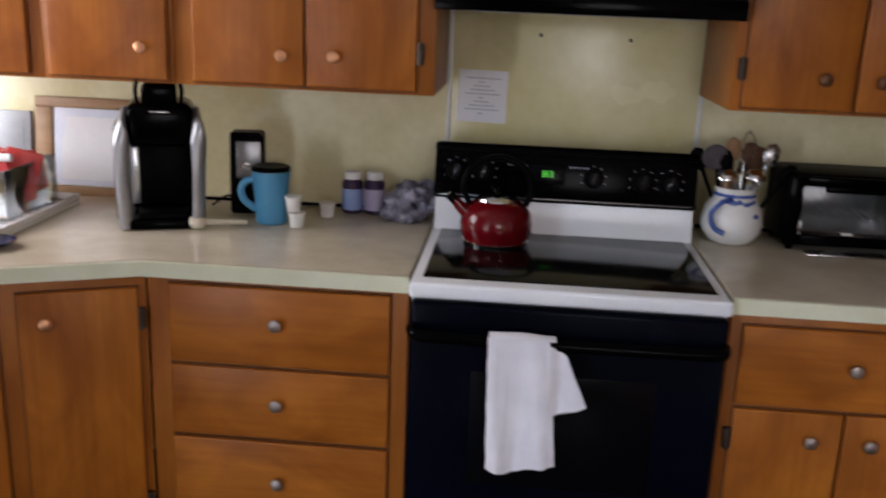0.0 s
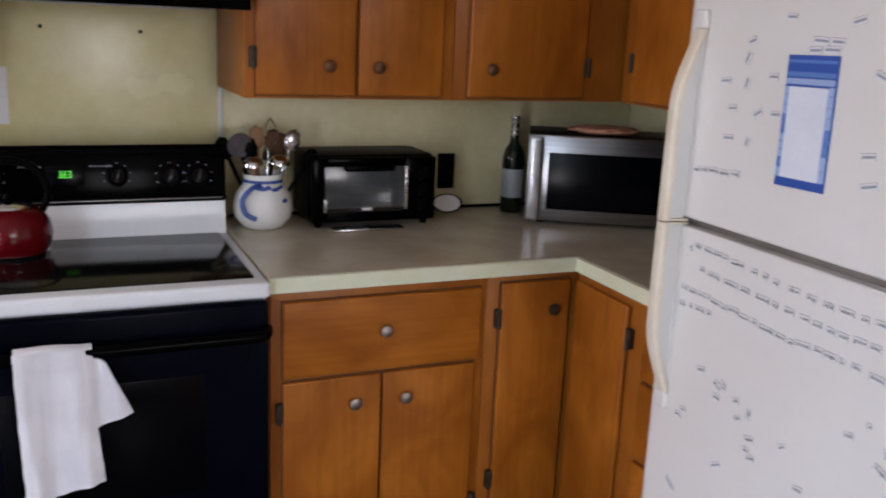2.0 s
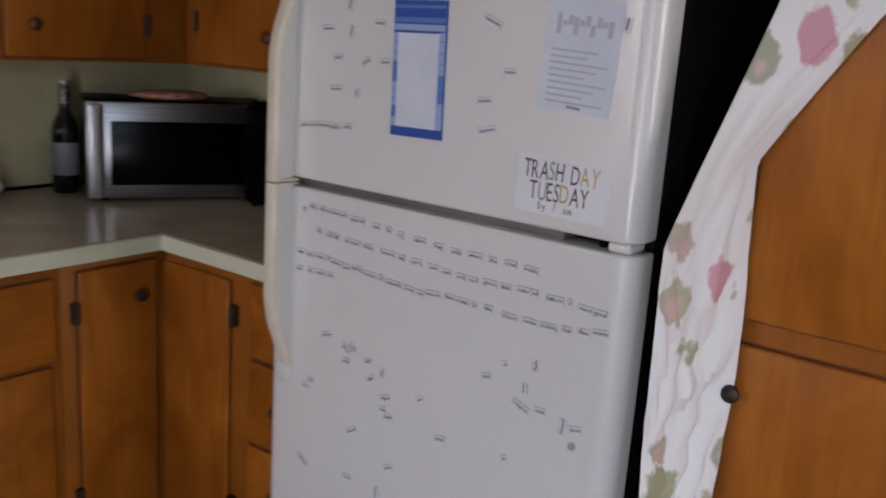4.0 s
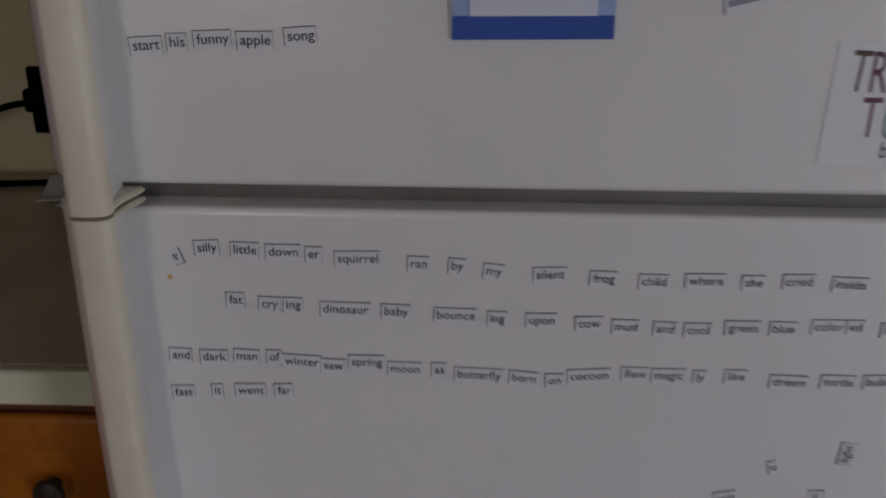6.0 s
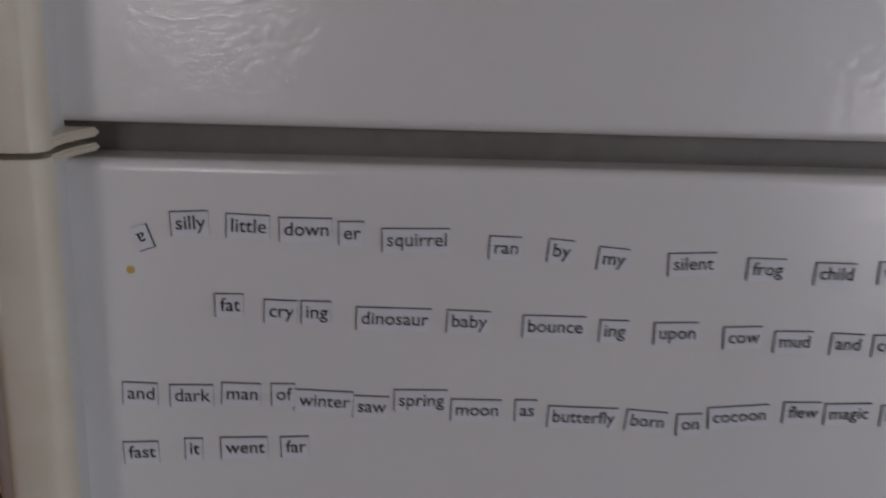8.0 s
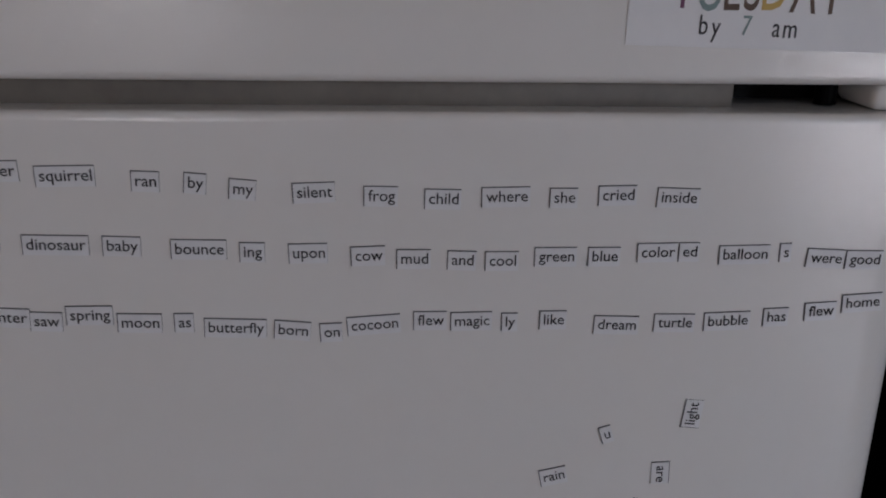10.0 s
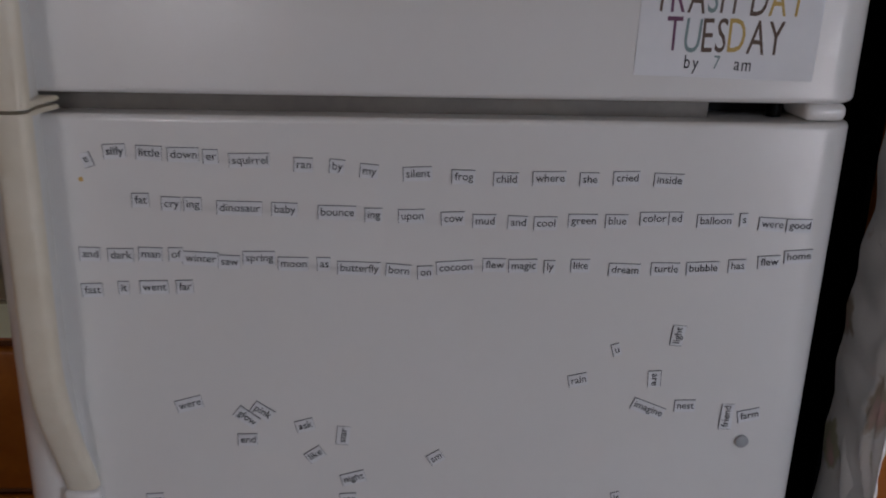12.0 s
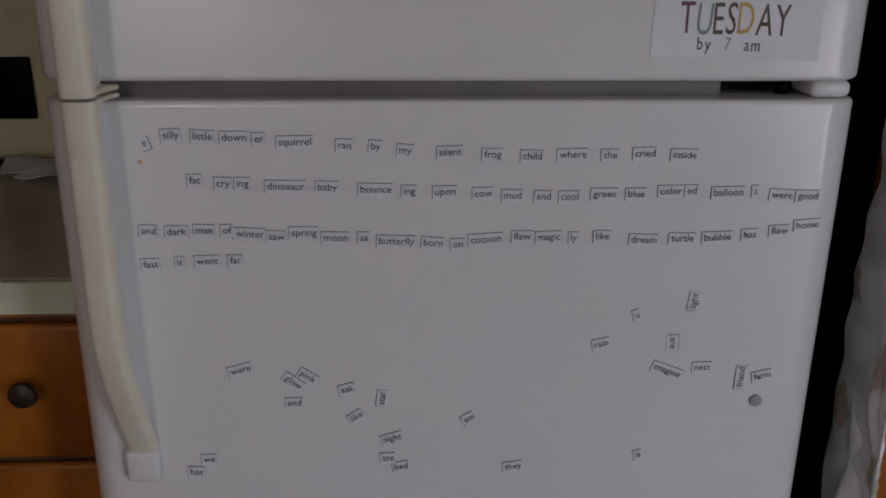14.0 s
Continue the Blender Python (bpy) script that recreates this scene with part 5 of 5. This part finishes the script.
ROWS_LOWER = (
    ("silly 112.3 -32.2 3;little 139.9 -32.7 -2;down 166.4 -34.2 0;er 196.5 -35.7 1;squirrel 218.6 -38.9 1;ran 274.2 -41.8 -2;"
     "by 305.1 -42.8 -5;my 331.7 -46.6 -5;silent 369.7 -49.4 2;frog 412.8 -51.3 -1;child 450.1 -53.2 -1;where 485.4 -52.2 1;"
     "she 528.0 -52.7 0;cried 558.6 -51.3 1;inside 596.0 -52.4 -2"),
    ("fat 133.1 -75.2 0;cry 158.2 -78.1 -2;ing 177.3 -78.5 -1;dinosaur 205.9 -81.5 -1;baby 253.6 -82.5 -2;"
     "bounce 294.3 -84.9 -1;ing 335.9 -87.1 -1;upon 365.9 -88.2 1;cow 404.4 -90.3 2;mud 433.0 -92.3 0;and 464.9 -93.2 -2;"
     "cool 488.9 -94.0 0;green 520.3 -91.4 0;blue 554.7 -91.5 0;color 586.5 -89.1 1;ed 613.4 -88.7 0;balloon 640.1 -90.9 1;"
     "s 680.1 -89.5 2;were 698.5 -93.1 -3;good 725.0 -94.6 -1"),
    ("and 83.5 -124.9 -2;dark 108.0 -126.2 0;man 135.1 -124.8 -2;of 161.2 -125.2 0;winter 173.3 -128.4 -3;saw 204.5 -131.9 -2;"
     "spring 226.7 -128.3 0;moon 257.7 -133.6 -1;as 292.8 -133.9 0;butterfly 311.2 -137.4 -2;born 355.0 -139.3 -5;"
     "on 383.9 -141.9 2;cocoon 401.3 -137.8 4;flew 443.8 -134.3 0;magic 467.8 -135.2 1;ly 500.8 -136.0 0;like 525.7 -134.8 0;"
     "dream 561.7 -138.5 -2;turtle 601.7 -137.7 -1;bubble 635.3 -137.4 2;has 675.1 -134.7 2;flew 702.8 -131.1 3;"
     "home 727.6 -125.6 4"),
    ("fast 82.2 -159.7 2;it 114.7 -157.4 0;went 133.7 -156.8 1;far 165.9 -156.3 2"),
    ("start 82.0 119.0 4;his 108.0 122.0 2;funny 127.0 124.0 3;apple 157.0 124.0 1;song 190.0 127.0 4"),
)
for line in ROWS_LOWER:
    for item in line.split(";"):
        s_, u_, v_, a_ = item.split()
        word(s_, float(u_) / 1000, float(v_) / 1000, float(a_))
LOOSE = ("u 574 -220 18;light 632 -205 84;rain 539 -252 12;are 614 -252 -88;imagine 611 -284 -22;nest 648 -281 0;friend 691 -293 88;farm 714 -292 12;"
         "were 168 -275 15;glow 221 -290 -38;pink 236 -284 -35;end 221 -314 0;ask 276 -299 14;star 312 -310 84;like 285 -331 34;sm 403 -336 32;"
         "night 322 -358 15;ate 317 -382 2;bed 331 -393 9;they 452 -396 8;is 588 -385 14;we 129 -379 2;hot 115 -394 -3;a 95 -40 200")
for item in LOOSE.split(";"):
    s_, u_, v_, a_ = item.split()
    word(s_, float(u_) / 1000, float(v_) / 1000, float(a_), True)
WORN = ("xxxx 242 -450 30;xxxxx 114 -556 -35;xxx 237 -550 0;xxx 339 -493 25;xxxx 312 -553 85;xxx 203 372 20;xxx 196 342 70;xxxx 144 297 5;"
        "xxx 201 297 80;xxx 266 312 0;xxx 171 248 8;xxx 238 245 30;xxx 281 247 5;xxxx 168 192 5;xx 219 191 80;xxx 292 415 0;"
        "xxxx 437 410 15;xxxxx 364 377 -3;xxxx 400 376 -3;xxxx 354 361 2;xxxxx 390 363 0;xxxxx 498 325 -22;xxx 537 250 0;xxxx 493 202 8;"
        "xxxxx 502 156 14;xxx 727 332 80;xxxx 653 207 -5")
for item in WORN.split(";"):
    s_, u_, v_, a_ = item.split()
    word(s_, float(u_) / 1000, float(v_) / 1000, float(a_), True, False)
rd = thing("button_magnet", (XF - 0.002, YL - 0.710, ZG - 0.327), "small round grey magnet on the refrigerator door", "magnet")
part("disc", lathe([(0, 0), (0.0065, 0), (0.0065, 0.003), (0.005, 0.004), (0, 0.004)], (0, 0, 0), 20, m=on_door(0.710, -0.321)), GREYP, rd)
st = thing("sticker_dot", (XF - 0.001, YL - 0.0885, ZG - 0.060), "tiny orange sticker dot on the refrigerator door", "sticker")
part("dot", lathe([(0, 0), (0.0022, 0), (0, 0.0005)], (0, 0, 0), 12, m=on_door(0.0885, -0.057)), plain("faded_yellow_sticker", (0.62, 0.40, 0.13), 0.6), st)


def on_sheet(name, bm, m, material, parent, label=""):
    bmesh.ops.transform(bm, verts=bm.verts, matrix=m)
    return part(name, bm, material, parent, label)


# blue bordered note pad
m = on_door(0.303, 0.127, 1.0, 0.0003)
pad = thing("note_pad", m.translation, "blue bordered white magnetic list pad on the freezer door", "note pad")
on_sheet("backing", flat(0, 0.110, 0, 0.225, 0, 0.004), m, BLUE, pad)
on_sheet("page", flat(0.012, 0.098, 0.016, 0.172, 0.0042, 0.0062), m, PAPERB, pad, "white blank page")
rng = random.Random(7)
for side in (0.0, 0.0985):
    z = 0.016
    while z < 0.172:
        hh = rng.uniform(0.012, 0.024)
        on_sheet("border_block", flat(side + 0.0002, side + 0.0115, z, min(z + hh, 0.174), 0.0041, 0.0046), m, rng.choice((BLUEMID, BLUEPALE, BLUEMID, BLUE, BLUEPALE)), pad)
        z += hh + 0.0008
for z0, z1, cc in ((0.176, 0.186, BLUEPALE), (0.189, 0.197, BLUEMID), (0.212, 0.217, BLUEMID)):
    on_sheet("header_stripe", flat(0.001, 0.109, z0, z1, 0.0041, 0.0046), m, cc, pad)

# printed paper
m = on_door(0.588, 0.203, -3.0, 0.0003)
pp = thing("printed_paper", m.translation, "white printed paper under a magnet on the freezer door", "paper")
on_sheet("page", flat(0, 0.126, 0, 0.165, 0, 0.0006), m, PAPERB, pp)
bm_ = bmesh.new()
for i in range(9):
    flat(0.014, 0.112 - 0.018 * ((i * 5) % 3), 0.012 + 0.0095 * i, 0.015 + 0.0095 * i, 0.0008, 0.0011, bm_)
FAINT = plain("faint_grey_print", (0.50, 0.51, 0.59), 0.8)
on_sheet("text_bar", bm_, m, FAINT, pp)
bm_ = bmesh.new()
for i in range(10):
    flat(0.018 + 0.0095 * i, 0.026 + 0.0095 * i, 0.112 + 0.016 * abs(math.sin(i * 2.1)), 0.128 + 0.014 * abs(math.cos(i * 1.3)), 0.0008, 0.0011, bm_)
on_sheet("drawing", bm_, m, FAINT, pp)

# hand-lettered sign
m = on_door(0.565, 0.041, -1.2, 0.0003)
sg = thing("hand_lettered_sign", m.translation, "hand-lettered white trash day sign on the freezer door", "sign")
on_sheet("page", flat(0, 0.160, 0, 0.089, 0, 0.0006), m, PAPER, sg)
PLUM, OCHRE, TEALI, BROWN = plain("plum_ink", (0.16, 0.06, 0.12), 0.7), plain("ochre_ink", (0.55, 0.38, 0.12), 0.7), plain("grey_teal_ink", (0.22, 0.30, 0.30), 0.7), plain("brown_ink", (0.12, 0.08, 0.06), 0.7)


def letters(s, x0, y0, size, width, inks):
    """A hand-lettered line that fills a given width."""
    meshes = [text_mesh(ch, size, 0.00015) if ch != " " else None for ch in s]
    gap, space = 0.0022, 0.011
    solid = sum(t_[1][1] - t_[1][0] for t_ in meshes if t_)
    narrow = (width - gap * len(s) - space * s.count(" ")) / solid
    x = x0
    for i, (t_, ink) in enumerate(zip(meshes, inks)):
        if t_ is None:
            x += space
            continue
        me, (a, b_) = t_
        me.materials.append(ink)
        o = new("letter", me)
        o.parent = sg
        o.matrix_parent_inverse = SPOT[sg].inverted()
        o.matrix_basis = m @ Matrix.Translation((x - a * narrow, y0 + 0.0006 * math.sin(5.0 * i), 0.0008)) @ Matrix.Rotation(radians(1.6 * math.sin(3.1 * i + y0 * 90)), 4, "Z") @ Matrix.Diagonal((narrow, 1, 1, 1))
        x += (b_ - a) * narrow + gap


letters("TRASH DAY", 0.011, 0.0545, 0.0415, 0.136, (BROWN, PLUM, BROWN, TEALI, BROWN, INK, BROWN, OCHRE, OCHRE))
letters("TUESDAY", 0.025, 0.0220, 0.0415, 0.106, (PLUM, TEALI, BROWN, BROWN, OCHRE, BROWN, BROWN))
letters("by 7 am", 0.0435, 0.0075, 0.0165, 0.066, (INK, INK, INK, TEALI, INK, INK, INK))


# ---- cloth and pantry beside the refrigerator ----
def cloth_ridge(z):
    """The fold nearest the room: upright below, leaning back to the hook above."""
    k_ = max(0.0, z - 1.185)
    sway = 0.009 * math.sin(7.5 * (z - 0.45)) * (1 if z < 1.185 else 0.4)
    return 1.442 + 0.30 * k_ + sway, -2.030 - 0.22 * k_ - 0.4 * abs(sway) - 0.02 * max(0.0, 1.1 - z)


def hang(u, v):
    z = 2.02 - 1.68 * v
    xr, yr = cloth_ridge(z)
    lean, flare = max(0.0, z - 1.185), max(0.0, z - 1.30)
    if u < 0.34:      # the leg that turns back, in the shade, towards the gap beside the refrigerator
        k_ = 1 - u / 0.34
        x, y, nx, ny = xr + 0.155 * max(0.12, 1 - 1.5 * lean) * k_, yr - 0.026 * k_, 0.25, 0.97
        free = min(0.4, 4 * k_)
    else:             # the leg that falls back to the pantry's front
        k_ = (u - 0.34) / 0.66
        xe, ye = 1.602, -2.096 - 0.62 * flare - 0.008 * math.sin(8 * z)
        xr, bow = min(xr, 1.600), 0.006 * math.sin(math.pi * k_)
        x, y, nx, ny = xr + (xe - xr) * k_ - 0.4 * bow, yr + (ye - yr) * k_ - bow, -0.35, -0.93
        free = min(1.0, 2.6 * k_, 4 * (1 - k_) + 0.1)
    q_ = Vector((3.2 * u + 1.6 * z, 6.0 * z - 2.8 * u, 0.7))
    crumple = noise.noise(q_) + 0.55 * noise.noise(q_ * 2.3) - 0.9 * abs(noise.noise(Vector((5 * u - 4 * z, 4.2 * z, 5.0))))
    # sharp slanting pleats that run down towards the fold
    s_ = 12.0 * (z - 0.30 * u) + 1.3 * noise.noise(Vector((3 * u, 3 * z, 9.0)))
    pleat = 1 - 2 * abs(s_ - math.floor(s_) - 0.5)
    d = (0.022 * crumple - 0.026 * pleat * (0.35 + abs(noise.noise(Vector((2 * z, 2 * u, 2.0)))))) * free * min(1.0, max(0.22, (1.32 - z) / 0.25))
    x, y = x + nx * d, y + ny * d
    return (min(x, 1.604), min(y, -1.995), z)


cl = thing("hanging_cloth", (1.52, -2.05, 0.34), "white floral printed cotton cloth hanging in crumpled folds", "cloth")
part("fabric", sheet(hang, 110, 120, 0.0016), FLORAL, cl)
part("hook", tube(curve_pts([(1.607, -2.30, 2.06), (1.590, -2.30, 2.06), (1.575, -2.29, 2.055), (1.572, -2.28, 2.035), (1.590, -2.275, 2.015)], 5), 0.005, n=10), HINGE, cl)

pm_ = Matrix.Translation((1.625, 0, 0)) @ Matrix.Rotation(radians(-90), 4, "Z")
pc = thing("pantry_cabinet", (1.94, -2.5, 0), "tall varnished orange-brown pantry cabinet with black knobs", "cabinet")
part("body", box(1.625, 2.262, -3.05, -2.085, 0.0, 2.20, 0.003), FRAME, pc)
# added black sheet: the shade in the gap beside the refrigerator, as colour
part("side_panel", box(1.63, 2.25, -2.0845, -2.077, 0.0, 2.19, 0.001), BLACKM, pc, "black panel that stands in for shade beside the pantry")
for a, b_, c0, d0 in ((2.090, 2.56, 0.12, 1.02), (2.57, 3.03, 0.12, 1.02), (2.090, 2.56, 1.06, 2.15), (2.57, 3.03, 1.06, 2.15)):
    # brown strip painting the shadow line round each pantry door
    part("front_gap", box(a - 0.003, b_ + 0.003, -0.001, 0.004, c0 - 0.004, d0 + 0.003, 0, m=pm_), SHADOWBROWN, pc)
    f_ = part("door", box(a, b_, -0.016, -0.0012, c0, d0, 0.006, m=pm_, seg=3), WOOD_V, pc)
    knob(f_, pm_ @ Matrix.Translation((a + 0.014 if a < 2.3 else b_ - 0.032, -0.016, 0.945 if c0 < 0.5 else 1.42)) @ Matrix.Rotation(radians(90), 4, "X"), HINGE, 0.015)
